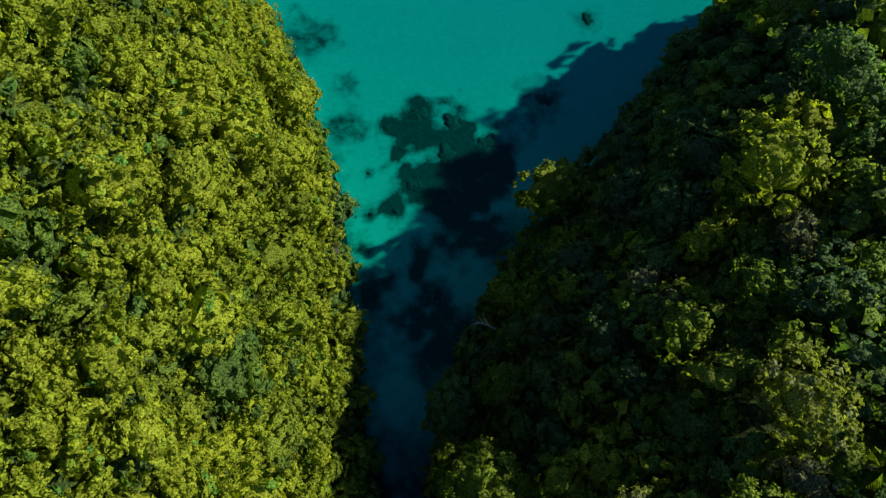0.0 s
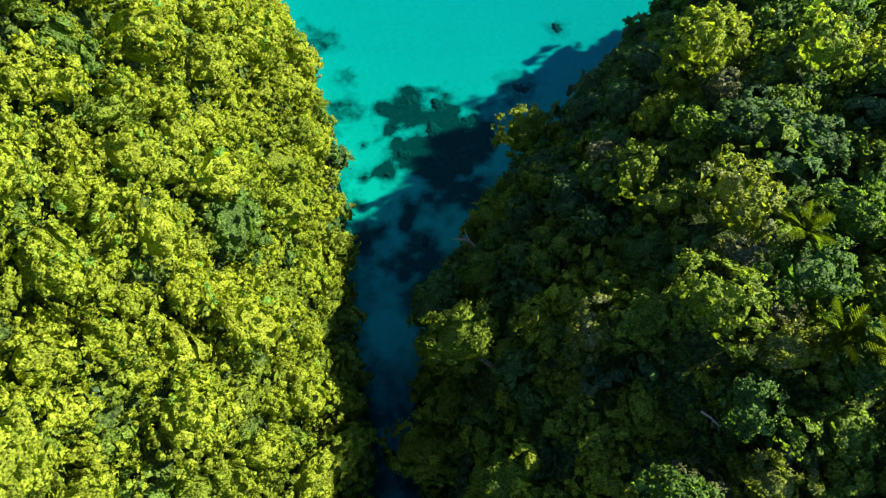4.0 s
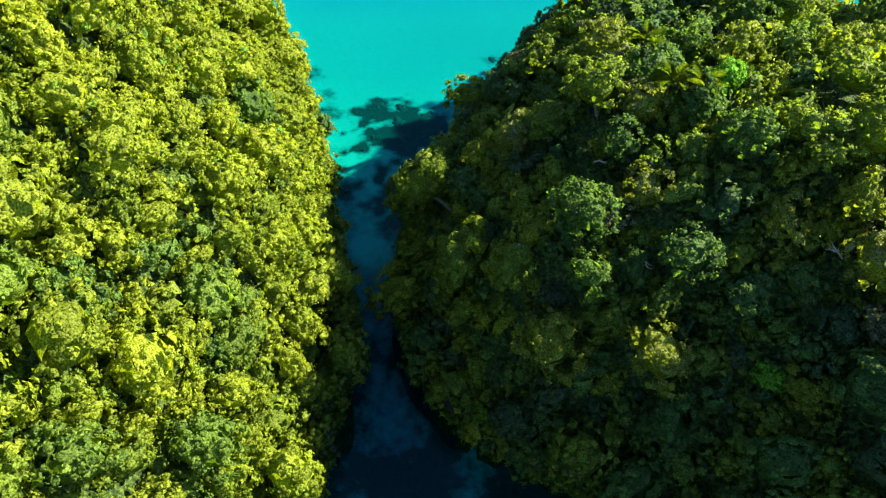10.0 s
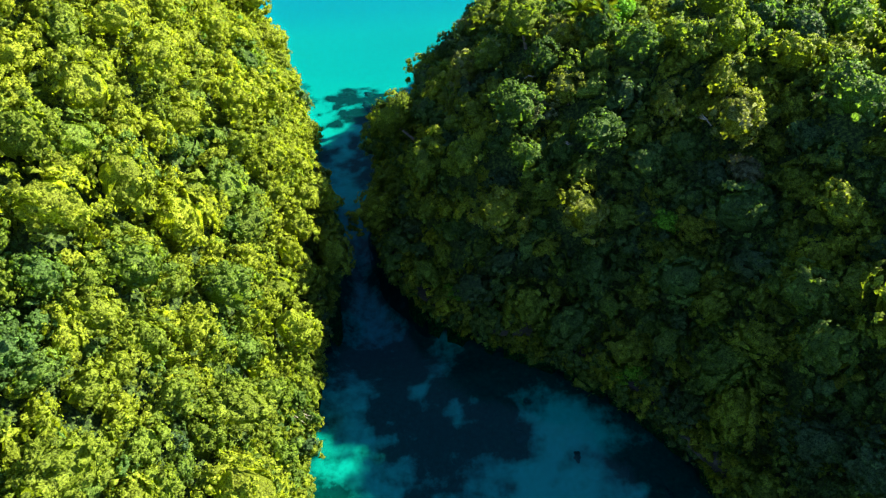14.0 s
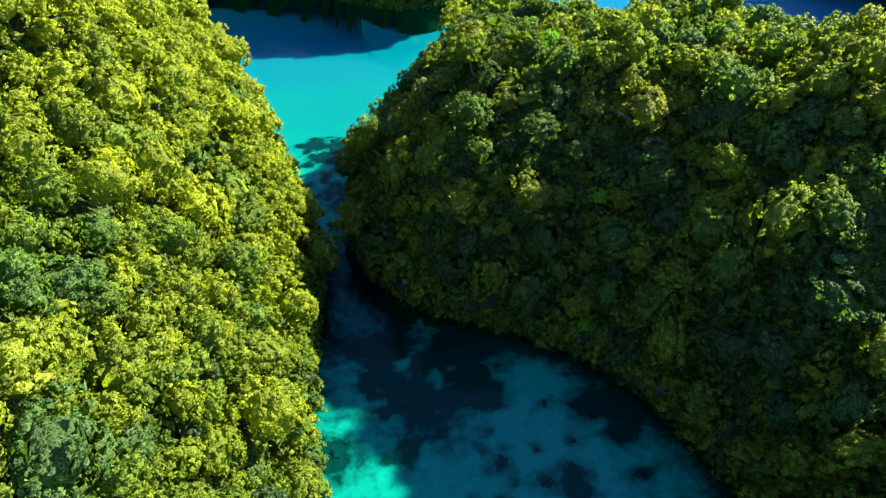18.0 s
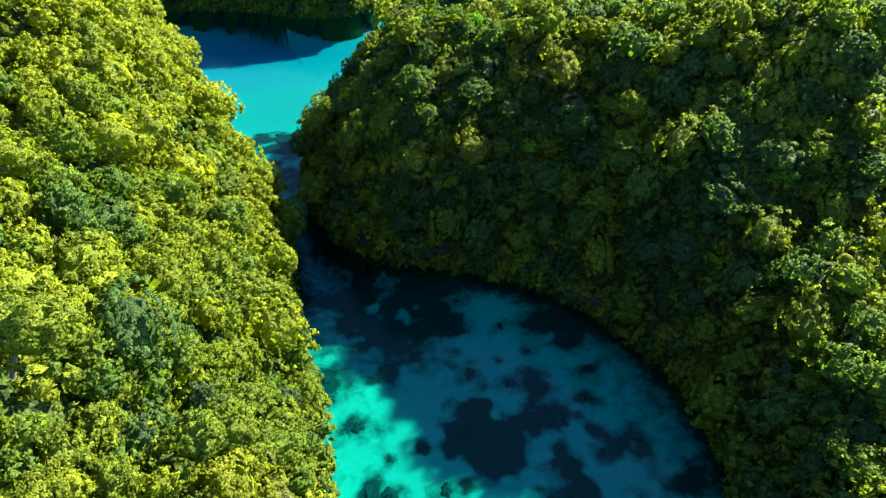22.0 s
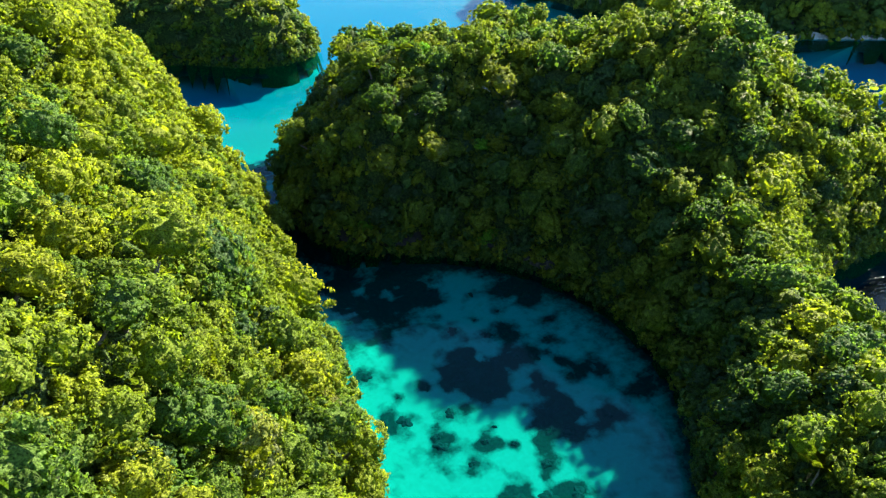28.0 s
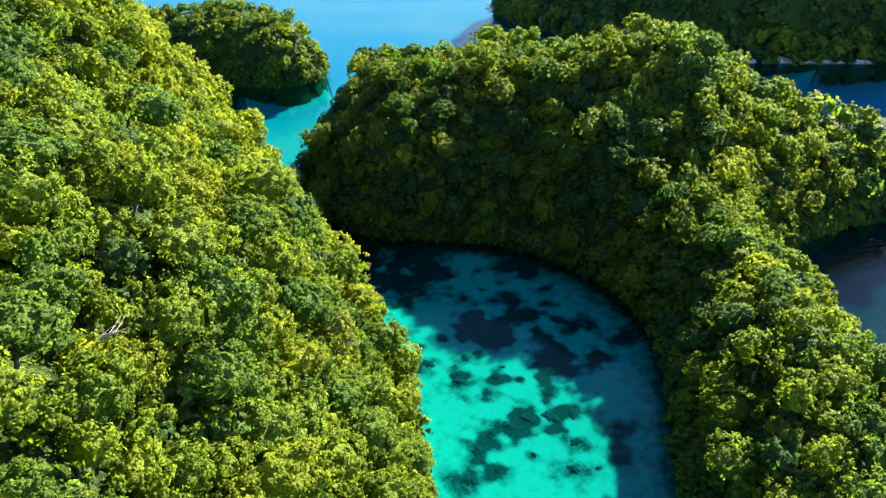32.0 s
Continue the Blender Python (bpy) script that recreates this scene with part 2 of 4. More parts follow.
def water_mat():
    m, nt, out = material("sea_water")
    geo = nt.nodes.new("ShaderNodeNewGeometry")
    n1 = node(nt, "ShaderNodeTexNoise", Scale=0.6, Detail=3.0)
    n2 = node(nt, "ShaderNodeTexNoise", Scale=0.02, Detail=2.0)
    for n in (n1, n2):
        nt.links.new(geo.outputs["Position"], n.inputs["Vector"])
    h = math_node(nt, "MULTIPLY", n1.outputs[0], ramp(nt, n2.outputs[0], [(0.35, (0.3, 0.3, 0.3)), (0.65, (1, 1, 1))]))
    # wind-ruffled water outside the sheltered bays
    xyz = nt.nodes.new("ShaderNodeSeparateXYZ")
    nt.links.new(geo.outputs["Position"], xyz.inputs[0])
    wind = nt.nodes.new("ShaderNodeMapRange")
    for k, v in ((1, 60.0), (2, 150.0), (3, 0.35), (4, 4.0)):
        wind.inputs[k].default_value = v
    nt.links.new(xyz.outputs[0], wind.inputs[0])
    h = math_node(nt, "MULTIPLY", h, wind.outputs[0])
    b = node(nt, "ShaderNodeBump", Strength=0.35, Distance=0.3)
    nt.links.new(h, b.inputs["Height"])
    face = node(nt, "ShaderNodeLayerWeight", Blend=0.5)
    nt.links.new(b.outputs[0], face.inputs["Normal"])
    sheen = math_node(nt, "MULTIPLY_ADD", math_node(nt, "POWER", face.outputs["Facing"], 5.0), 0.28)
    sheen.node.inputs[2].default_value = 0.008
    clear = nt.nodes.new("ShaderNodeBsdfTransparent")
    clear.inputs[0].default_value = (0.062, 0.52, 0.565, 1)
    gloss = node(nt, "ShaderNodeBsdfGlossy", Roughness=0.05)
    gloss.inputs["Color"].default_value = (0.62, 0.82, 1.0, 1)
    calm = nt.nodes.new("ShaderNodeMapRange")
    for k, v in ((1, 60.0), (2, 150.0), (3, 0.05), (4, 0.06)):
        calm.inputs[k].default_value = v
    nt.links.new(xyz.outputs[0], calm.inputs[0])
    nt.links.new(calm.outputs[0], gloss.inputs["Roughness"])
    nt.links.new(b.outputs[0], gloss.inputs["Normal"])
    mx = nt.nodes.new("ShaderNodeMixShader")
    nt.links.new(sheen, mx.inputs[0])
    nt.links.new(clear.outputs[0], mx.inputs[1])
    nt.links.new(gloss.outputs[0], mx.inputs[2])
    nt.links.new(mx.outputs[0], out.inputs[0])
    return m


MAT_SEABED, MAT_WATER = seabed_mat(), water_mat()

# ---------------------------------------------------------------- plan
def rounded(points, rounds=3):
    p = np.array(points, float)
    for _ in range(rounds):
        q = np.roll(p, -1, 0)
        p = np.stack([0.75 * p + 0.25 * q, 0.25 * p + 0.75 * q], 1).reshape(-1, 2)
    return p


def inside_distance(x, y, poly):
    """Metres from the outline, positive inside."""
    x, y = np.broadcast_arrays(np.asarray(x, float), np.asarray(y, float))
    px, py = x.ravel(), y.ravel()
    best, odd = np.full(px.shape, 1e9), np.zeros(px.shape, bool)
    for (ax, ay), (bx, by) in zip(poly, np.roll(poly, -1, 0)):
        dx, dy = bx - ax, by - ay
        u = np.clip(((px - ax) * dx + (py - ay) * dy) / (dx * dx + dy * dy + 1e-12), 0, 1)
        best = np.minimum(best, (px - ax - u * dx) ** 2 + (py - ay - u * dy) ** 2)
        odd ^= ((ay > py) != (by > py)) & (px < (bx - ax) * (py - ay) / (by - ay + 1e-12) + ax)
    return (np.sqrt(best) * np.where(odd, 1, -1)).reshape(x.shape)


_lattice = np.random.RandomState(7).rand(256, 256)


def wave(x, y, size, shift=0):
    """Smooth noise from 0 to 1 with features of that size."""
    u, v = np.asarray(x, float) / size + 17.3 * shift, np.asarray(y, float) / size + 9.1 * shift
    i, j = np.floor(u).astype(int), np.floor(v).astype(int)
    f, g = u - i, v - j
    f, g = f * f * (3 - 2 * f), g * g * (3 - 2 * g)
    at = lambda a, b: _lattice[a % 256, b % 256]
    return (at(i, j) * (1 - f) + at(i + 1, j) * f) * (1 - g) + (at(i, j + 1) * (1 - f) + at(i + 1, j + 1) * f) * g


def bump2(x, y, cx, cy, r):
    return np.exp(-((x - cx) ** 2 + (y - cy) ** 2) / (r * r))


WEST = rounded([(-36, 75), (-25, 52), (-19, 40), (-15, 28), (-13, 10), (-10, -5), (-8.5, -20), (-12, -33), (-14, -48), (-14.2, -66), (-18.5, -92),
                (-29, -113), (-42, -140), (-60, -172), (-75, -230), (-180, -230), (-210, 0), (-150, 90), (-60, 95)])
EAST = rounded([(48, 60), (33, 47), (22, 31), (13, 22), (6, 12), (2, 2), (0, -10), (1, -21), (6, -31), (15, -37), (28, -46), (36, -59), (40.5, -76),
                (38, -91), (32, -104), (21, -116), (9, -128), (1, -141), (12, -156), (37, -145), (56, -122), (62, -104), (73, -93), (96, -87),
                (120, -90), (142, -97), (172, -92), (166, -68), (135, -57), (104, -30), (88, 8), (68, 45)])
FAR_NORTH = rounded([(-70, 165), (4, 149), (20, 133), (36, 121), (54, 124), (66, 141), (60, 168), (30, 200), (-60, 235)])
FAR_EAST = rounded([(232, 232), (222, 150), (240, 85), (262, 48), (300, 22), (345, 0), (460, -60), (560, 0), (520, 220), (300, 330)])


def west_height(x, y):
    d = inside_distance(x, y, WEST)
    soft = np.interp(y, (-120, -100, -80, -50, -30, -5, 10, 60), (22, 23.5, 27, 33, 27, 19, 16.5, 16.5))
    top = 59 + 6 * wave(x, y, 45, 1)
    z = 2.0 + top * (1 - np.exp(-np.clip(d, -5, None) / soft))
    return d, z + ((wave(x, y, 14, 2) - 0.5) * 3.0 + (wave(x, y, 6.5, 23) - 0.5) * 3.0) * np.clip(d / 8, 0, 1)


def east_height(x, y):
    d = inside_distance(x, y, EAST)
    low = 1 / (1 + np.exp((y + 0.25 * x + 70.5) / 3.0))
    top = (33 - (23 - 0.42 * np.clip(d, 0, 22)) * low - 12 * bump2(x, y, 59.5, -77, 8) + 5 * bump2(x, y, 53.5, -62, 6) - 1.5 * bump2(x, y, 62, -52, 20) + 12 * bump2(x, y, 80, -45, 21) + 4.5 * bump2(x, y, 76, -60, 10) + 1.6 * bump2(x, y, 59, -5, 20) + 13 * bump2(x, y, 70, 1, 11) - 10 * bump2(x, y, 66, 22, 24)
           + 2.5 * bump2(x, y, 41, -19, 9) + 1 * bump2(x, y, 37, -30, 7) - 1.5 * bump2(x, y, 20, -17, 9) - 3 * bump2(x, y, 11, 6, 10) - 2.5 * bump2(x, y, 19, -31, 8) + 3.5 * bump2(x, y, 31, 14, 9) + 0.6 * bump2(x, y, 68, -25, 15) - 8 * np.clip((x - 85) / 40, 0, 1) + 3 * bump2(x, y, 30, -125, 14))
    z = 2.0 + top * (1 - np.exp(-np.clip(d, -5, None) / (10.5 - 6.0 * low + 5 * bump2(x, y, 36, -36, 11))))
    return d, z + ((wave(x, y, 11, 3) - 0.5) * 3.0 + (wave(x, y, 6.0, 24) - 0.5) * 2.5) * np.clip(d / 6, 0, 1)


def north_height(x, y):
    d = inside_distance(x, y, FAR_NORTH)
    return d, 3 + 25 * (1 - np.exp(-np.clip(d, -5, None) / 9.0)) + (wave(x, y, 14, 4) - 0.5) * 5 * np.clip(d / 6, 0, 1)


def far_height(x, y):
    d = inside_distance(x, y, FAR_EAST)
    return d, 6 + 62 * (1 - np.exp(-np.clip(d, -5, None) / (14.0 + 24 * np.clip((y - 95) / 50, 0, 1)))) + (wave(x, y, 26, 5) - 0.5) * 12 * np.clip(d / 10, 0, 1)


# ---------------------------------------------------------------- mesh helpers
def quad_mesh(name, verts, quads, mat, smooth=False, **floats):
    """A mesh of quads from arrays; floats: values or vectors on points."""
    verts, quads = np.asarray(verts, np.float32), np.asarray(quads, np.int32)
    me = bpy.data.meshes.new(name)
    me.vertices.add(len(verts))
    me.vertices.foreach_set("co", verts.ravel())
    me.loops.add(quads.size)
    me.loops.foreach_set("vertex_index", quads.ravel())
    me.polygons.add(len(quads))
    me.polygons.foreach_set("loop_start", np.arange(0, quads.size, 4, dtype=np.int32))
    me.polygons.foreach_set("use_smooth", np.full(len(quads), smooth))
    for key, values in floats.items():
        values = np.asarray(values, np.float32)
        if values.ndim == 2:
            me.attributes.new(key, "FLOAT_VECTOR", "POINT").data.foreach_set("vector", values.ravel())
        else:
            me.attributes.new(key, "FLOAT", "POINT").data.foreach_set("value", values)
    me.materials.append(mat)
    me.update()
    me.validate()
    return me


def sheet(xs, ys):
    gx, gy = np.meshgrid(xs, ys)
    nx, ny = len(xs), len(ys)
    i = (np.arange(ny - 1)[:, None] * nx + np.arange(nx - 1)).ravel()
    return gx, gy, np.stack([i, i + 1, i + nx + 1, i + nx], 1)


def part(name, mesh, parent, label=""):
    ob = new(name, mesh)
    ob.parent = parent
    if label:
        ob["label"] = label
    return ob


# ---------------------------------------------------------------- coral heads: x, y, reach
BAY_CORAL = [(14.4, -50.5, 2.9), (26.6, -57.2, 2.6), (21.2, -54.8, 1.6), (30.6, -61.5, 2.3), (22.7, -62.3, 1), (17.2, -62.4, 0.8), (16.8, -67.7, 2.1),
             (20.3, -68.5, 2.3), (11.7, -63.2, 2.7), (29.4, -69.7, 1.8), (25.8, -74.3, 1.5), (17.9, -74.9, 2.7), (20.5, -77, 2.7), (23.7, -79.7, 1.3),
             (8.2, -71.7, 2.9), (9.5, -75.9, 3.5), (5.4, -75.4, 2.3), (13.3, -75.2, 2.5), (22.8, -84.6, 2), (28.6, -85.3, 2.2), (17.9, -84, 1.8), (8.7, -80.4, 2.7),
             (-0.6, -74.9, 1.3), (-5.7, -74.3, 0.8), (-8.2, -67.4, 2.5), (-0.6, -58.7, 1.6), (-10.4, -57, 2)]
SOUTH_CORAL = [(-12.2, -103.9, 2.3), (-16.9, -108.5, 2.9), (-7.9, -101.7, 2.4), (-4.2, -101.5, 2.8), (-0.1, -101.6, 3.2), (3.6, -103.3, 3.5), (7.6, -104.6, 2.9),
               (3.3, -110.2, 2.4), (-1.2, -114.7, 2.3), (2.4, -116.5, 1), (11.6, -111.5, 2.2), (7, -116.8, 1.6), (-4.6, -85.2, 2.2), (1.2, -89.7, 1.2),
               (4.5, -87.9, 0.9), (5, -92.6, 0.9), (-2.6, -92.5, 1.5), (16.3, -89.6, 2.5), (14.2, -94.6, 2.4), (7.2, -98.1, 2.3), (21.7, -95.1, 1.7),
               (29.7, -93.8, 2.4), (-4.7, -109, 1.3), (-11.8, -108.9, 1.5)]
CHANNEL_CORAL = [(-3.5, 40.3, 3), (1.1, 39, 3.1), (5.6, 35.7, 3.5), (0.3, 33.7, 3.8), (-3.8, 29.4, 2.8), (1, 28.2, 4.2), (5.5, 29.7, 3.7), (14.2, 42.6, 2.9),
                 (21.1, 56, 2.2), (-5.7, 35, 0.8), (-7.9, 38.2, 0.9), (-10.2, 31.4, 0.6), (-9.7, 25.5, 0.8), (-10.7, 20.7, 0.6), (-6.4, 25.9, 1.2), (-3.6, 18.5, 0.7),
                 (-0.9, 14.7, 1.9), (-9.1, 14.8, 1.4)]
REEF_FIELDS = [(5.4, -51.6, 5.7), (2.2, -46.1, 4.4), (-1.6, -41.7, 4), (11.3, -46.4, 3.9), (-4.3, -35.9, 3.6), (10.9, -41.4, 3.6), (1.3, -34.5, 3.1),
               (-17.7, 52.3, 2.9), (-14.3, 45, 2.1), (-13.5, 38.3, 2), (-20.9, 55, 2.6), (1, 22.1, 3.4), (6, 21.3, 2.9), (-4.8, 11.9, 2.4), (0.8, 9.7, 2.4),
               (-2, 6.2, 2.5)]
MIDDLE_CORAL = [(-7.4, -79.8, 3.0), (-5.0, -87.2, 2.6), (-0.2, -81.8, 2.3), (8.3, -75.8, 4.2), (14.1, -89.7, 3.5), (1.5, -89.8, 1.7), (5.2, -92.4, 1.3), (22.1, -94.4, 2.2), (-0.5, -74.7, 1.3), (11.6, -93.1, 2.3), (-10.1, -78.5, 1.6)]
SAND_PATCHES = [(7.6, -33.3, 4.2), (21.2, -50.7, 4.1), (3.8, 16.1, 2.9), (-6.1, 2.8, 2.1)]
CORALS = BAY_CORAL + MIDDLE_CORAL + SOUTH_CORAL + CHANNEL_CORAL

# ---------------------------------------------------------------- setting: sea, sea floor, islands
def grow(near, far, step, factor=1.35):
    out, s = [near], step
    while out[-1] < far:
        s *= factor
        out.append(out[-1] + s)
    return out


def axis(a, b, step, far):
    mid = list(np.arange(a, b + step / 2, step))
    return np.array([-v for v in grow(-a, far, step)][:0:-1] + mid + grow(mid[-1], far, step)[1:])


gx, gy, quads = sheet(axis(-30, 50, 0.7, 4500), axis(-130, 62, 0.7, 4500))
dist = np.maximum.reduce([inside_distance(gx, gy, p) for p in (WEST, EAST, FAR_NORTH, FAR_EAST)])
off = np.clip(-dist, 0, None)
open_sea = np.clip(np.maximum.reduce([(gy - 70) / 80, (gx - 130) / 50, -(gy + 210) / 60]), 0, 1)
bay = bump2(gx, gy, 4, -85, 34)
channel = np.clip((gy - 20) / 30, 0, 1)
narrows = np.clip((-2 - gy) / 8, 0, 1) * np.clip((gy + 40) / 10, 0, 1)
deep = 1.6 + 1.2 * (1 - np.exp(-off / 6)) + 3.0 * channel + 9 * open_sea + 1.0 * (wave(gx, gy, 20, 6) - 0.5) + 4.5 * narrows * (1 - np.exp(-off / 3))
deep -= 0.9 * bump2(gx, gy, -7, -58, 8)
hidden = np.clip((gx - 52) / 10, 0, 1) * np.clip((-82 - gy) / 6, 0, 1)
floor_z = np.where(dist > 0, -3.0, -deep) - 9 * hidden
# reef fringe; the east term also darkens the floor for undercut shade and reflected trees
fringe = np.exp(-off / 3.0) + 0.9 * np.exp(-np.clip(-inside_distance(gx, gy, EAST), 0, None) / 6.0) * (gy < -30)
ragged = 0.2 + 0.9 * wave(gx, gy, 3.1, 14) + 0.7 * wave(gx, gy, 1.5, 15)
reef = 0.36 + 0.12 * narrows + 0.13 * np.clip((gy + 54) / 8, 0, 1) * np.clip((30 - gy) / 20, 0, 1) + 0.1 * bump2(gx, gy, -8, -58, 7) + 0.5 * hidden + 0.30 * fringe + 0.12 * (wave(gx, gy, 9, 8) - 0.5) - 0.12 * channel - 0.3 * open_sea
reef += 0.3 * np.clip((wave(gx, gy, 2.4, 18) - 0.62) * 3, 0, 1) * bump2(gx, gy, -6, -56, 13)
for cx, cy, reach in CORALS:
    far2 = ((gx - cx) ** 2 + (gy - cy) ** 2) / (1.32 * reach * ragged) ** 2
    reef += 0.34 * np.exp(-(far2**1.5))
for cx, cy, reach in REEF_FIELDS:
    reef += 0.26 * np.exp(-((((gx - cx) ** 2 + (gy - cy) ** 2) / (1.3 * reach * ragged) ** 2) ** 1.5))
for cx, cy, reach in SAND_PATCHES:
    reef -= 0.4 * bump2(gx, gy, cx, cy, reach * (0.5 + ragged * 0.5))
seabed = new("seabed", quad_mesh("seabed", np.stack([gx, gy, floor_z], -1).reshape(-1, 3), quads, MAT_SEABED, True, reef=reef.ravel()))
tagged(seabed, "pale sandy lagoon floor with dark reef patches under clear water", "seabed", kind="structure")

wx, wy, wq = sheet(axis(-100, 200, 50, 4500), axis(-200, 200, 50, 4500))
water = new("water", quad_mesh("water", np.stack([wx, wy, 0 * wx], -1).reshape(-1, 3), wq, MAT_WATER, True))
tagged(water, "clear turquoise sea water with faint ripples between the islands", "water", kind="structure")


def island(name, height, poly, box, step, label, tall=1.0, rock=MAT_ROCK):
    xs, ys = np.arange(box[0], box[2] + step, step), np.arange(box[1], box[3] + step, step)
    x, y, q = sheet(xs, ys)
    d, z = height(x, y)
    keep = (d.ravel()[q] > 0.3).any(1)
    z = np.where(d > 0.3, z, np.minimum(z, 0.8 * tall))
    ids, q = np.unique(q[keep], return_inverse=True)
    v = np.stack([x, y, z], -1).reshape(-1, 3)[ids]
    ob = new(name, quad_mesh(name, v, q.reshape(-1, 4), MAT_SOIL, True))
    tagged(ob, label, "hill", kind="structure")
    # the undercut limestone foot along the waterline
    along = np.concatenate([poly, poly[:1]])
    s = np.concatenate([[0], np.cumsum(np.hypot(*np.diff(along, axis=0).T))])
    n = int(s[-1] / (step * 0.8))
    u = np.linspace(0, s[-1], n, endpoint=False)
    p = np.stack([np.interp(u, s, along[:, k]) for k in (0, 1)], 1)
    t = np.roll(p, -1, 0) - np.roll(p, 1, 0)
    area = 0.5 * np.sum(p[:, 0] * np.roll(p[:, 1], -1) - p[:, 1] * np.roll(p[:, 0], -1))
    out = np.stack([t[:, 1], -t[:, 0]], 1) / np.hypot(*t.T)[:, None] * np.sign(area)
    profile = ((2.0, -4.0), (0.2, -1.5), (-1.2, -0.2), (-1.6, 0.8), (-0.6, 2.0), (0.7, 2.8), (0.5, 4.2), (-1.2, 5.4), (-3.5, 6.0))
    rings = []
    for k, (o, z0) in enumerate((o * tall**0.5, z * tall) for o, z in profile):
        w = o + 1.4 * (wave(p[:, 0] + 31 * k, p[:, 1], 3.0, 9) - 0.5) + 1.6 * (wave(p[:, 0], p[:, 1], 9.0, 10) - 0.5)
        zz = np.full((n, 1), z0) + 0.7 * (wave(p[:, 0], p[:, 1] + 13 * k, 2.5, 11)[:, None] - 0.5) * (z0 > 0)
        rings.append(np.concatenate([p + out * w[:, None], zz], 1))
    m = len(profile)
    i, k = np.meshgrid(np.arange(n), np.arange(m - 1))
    a, b = (k * n + i).ravel(), (k * n + (i + 1) % n).ravel()
    part("cliff_foot", quad_mesh("cliff_foot", np.concatenate(rings), np.stack([a, b, b + n, a + n], 1), rock), ob, "grey undercut limestone at the waterline")
    return ob


island("hill_west", west_height, WEST, (-215, -235, 0, 100), 3.0, "steep island hillside under dense green forest")
island("hill_east", east_height, EAST, (-10, -160, 220, 66), 2.5, "domed limestone island with a low wooded ridge")
island("hill_north", north_height, FAR_NORTH, (-75, 115, 72, 240), 4.0, "small wooded island across the channel")
island("hill_far", far_height, FAR_EAST, (215, -70, 570, 340), 7.0, "long distant island with pale rock faces", 1.5, MAT_PALE)

def rock_face(x, y, wide, high, turn, seed):
    """A weathered limestone face with ledges and a ragged top, standing in the water."""
    n, m = 26, 12
    u, v = np.meshgrid(np.linspace(-0.5, 0.5, n), np.linspace(0, 1, m))
    top = high * (0.55 + 0.7 * wave(u * wide, 0 * u, wide / 5, seed)) * (1 - (2 * np.abs(u)) ** 3)
    depth = 1.4 * wave(u * wide, v * 9, 2.2, seed + 1) + 0.8 * np.sin(v * 9 + 3 * u) * 0.4 + 2.5 * v
    p = np.stack([u * wide, depth, v * top - 0.5], -1).reshape(-1, 3)
    i = (np.arange(m - 1)[:, None] * n + np.arange(n - 1)).ravel()
    ob = new("rock_face", quad_mesh("rock_face", p, np.stack([i, i + 1, i + n + 1, i + n], 1), MAT_WHITE))
    ob.matrix_world = pose(x, y, 0, 0, 0, turn)
    tagged(ob, "pale weathered limestone face at the distant waterline", "rock", "rock faces on the far shore")


for x, y, wide, high, turn, seed in ((226, 128, 22, 15, -76, 3), (254, 52, 21, 4.5, -50, 5), (270, 38, 17, 3.2, -38, 7), (289, 26, 24, 4, -32, 9), (306, 15, 14, 2.6, -30, 11), (334, 2, 20, 4, -26, 13)):
    rock_face(x, y, wide, high, turn, seed)

# ---------------------------------------------------------------- trees
def shore_places(poly, box, gap, seed, rows=((1.2, 1.0), (1.4, 2.3), (1.2, 3.7), (0.7, 5.2)), size=1.0):
    """Places along a shore, hung out over the water, with outward normals."""
    r = np.random.RandomState(seed)
    along = np.concatenate([poly, poly[:1]])
    s = np.concatenate([[0], np.cumsum(np.hypot(*np.diff(along, axis=0).T))])
    area = 0.5 * np.sum(poly[:, 0] * np.roll(poly[:, 1], -1) - poly[:, 1] * np.roll(poly[:, 0], -1))
    ps, ns = [], []
    for o, z in rows:
        u = np.arange(0, s[-1], gap)
        u = u + (r.rand(len(u)) - 0.5) * gap
        p = np.stack([np.interp(u, s, along[:, k]) for k in (0, 1)], 1)
        q = np.stack([np.interp(u + 0.5, s, along[:, k]) for k in (0, 1)], 1) - p
        out = np.stack([q[:, 1], -q[:, 0]], 1) / (np.hypot(*q.T)[:, None] + 1e-9) * np.sign(area)
        p = p + out * (o - 1.3 + 0.8 * (r.rand(len(u)) - 0.5))[:, None] * size
        ok = (p[:, 0] > box[0]) & (p[:, 1] > box[1]) & (p[:, 0] < box[2]) & (p[:, 1] < box[3])
        ps.append(np.concatenate([p, (z + 1.0 * (r.rand(len(u)) - 0.5))[:, None] * size], 1)[ok])
        ns.append(np.concatenate([out, np.full((len(u), 1), 0.15)], 1)[ok])
    return np.concatenate(ps), np.concatenate(ns)


rng = np.random.RandomState(11)


def cube_ball(n):
    """A ball of quads."""
    vs, qs = [], []
    for ax in range(3):
        for sg in (-1, 1):
            g = np.linspace(-1, 1, n + 1)
            a, b = np.meshgrid(g, g)
            v = np.zeros((a.size, 3))
            v[:, ax], v[:, (ax + 1) % 3], v[:, (ax + 2) % 3] = sg, a.ravel(), b.ravel() * sg
            base = sum(len(x) for x in vs)
            i = (np.arange(n)[:, None] * (n + 1) + np.arange(n)).ravel() + base
            vs.append(v / np.linalg.norm(v, axis=1)[:, None])
            qs.append(np.stack([i, i + 1, i + n + 2, i + n + 1], 1))
    return np.concatenate(vs), np.concatenate(qs)


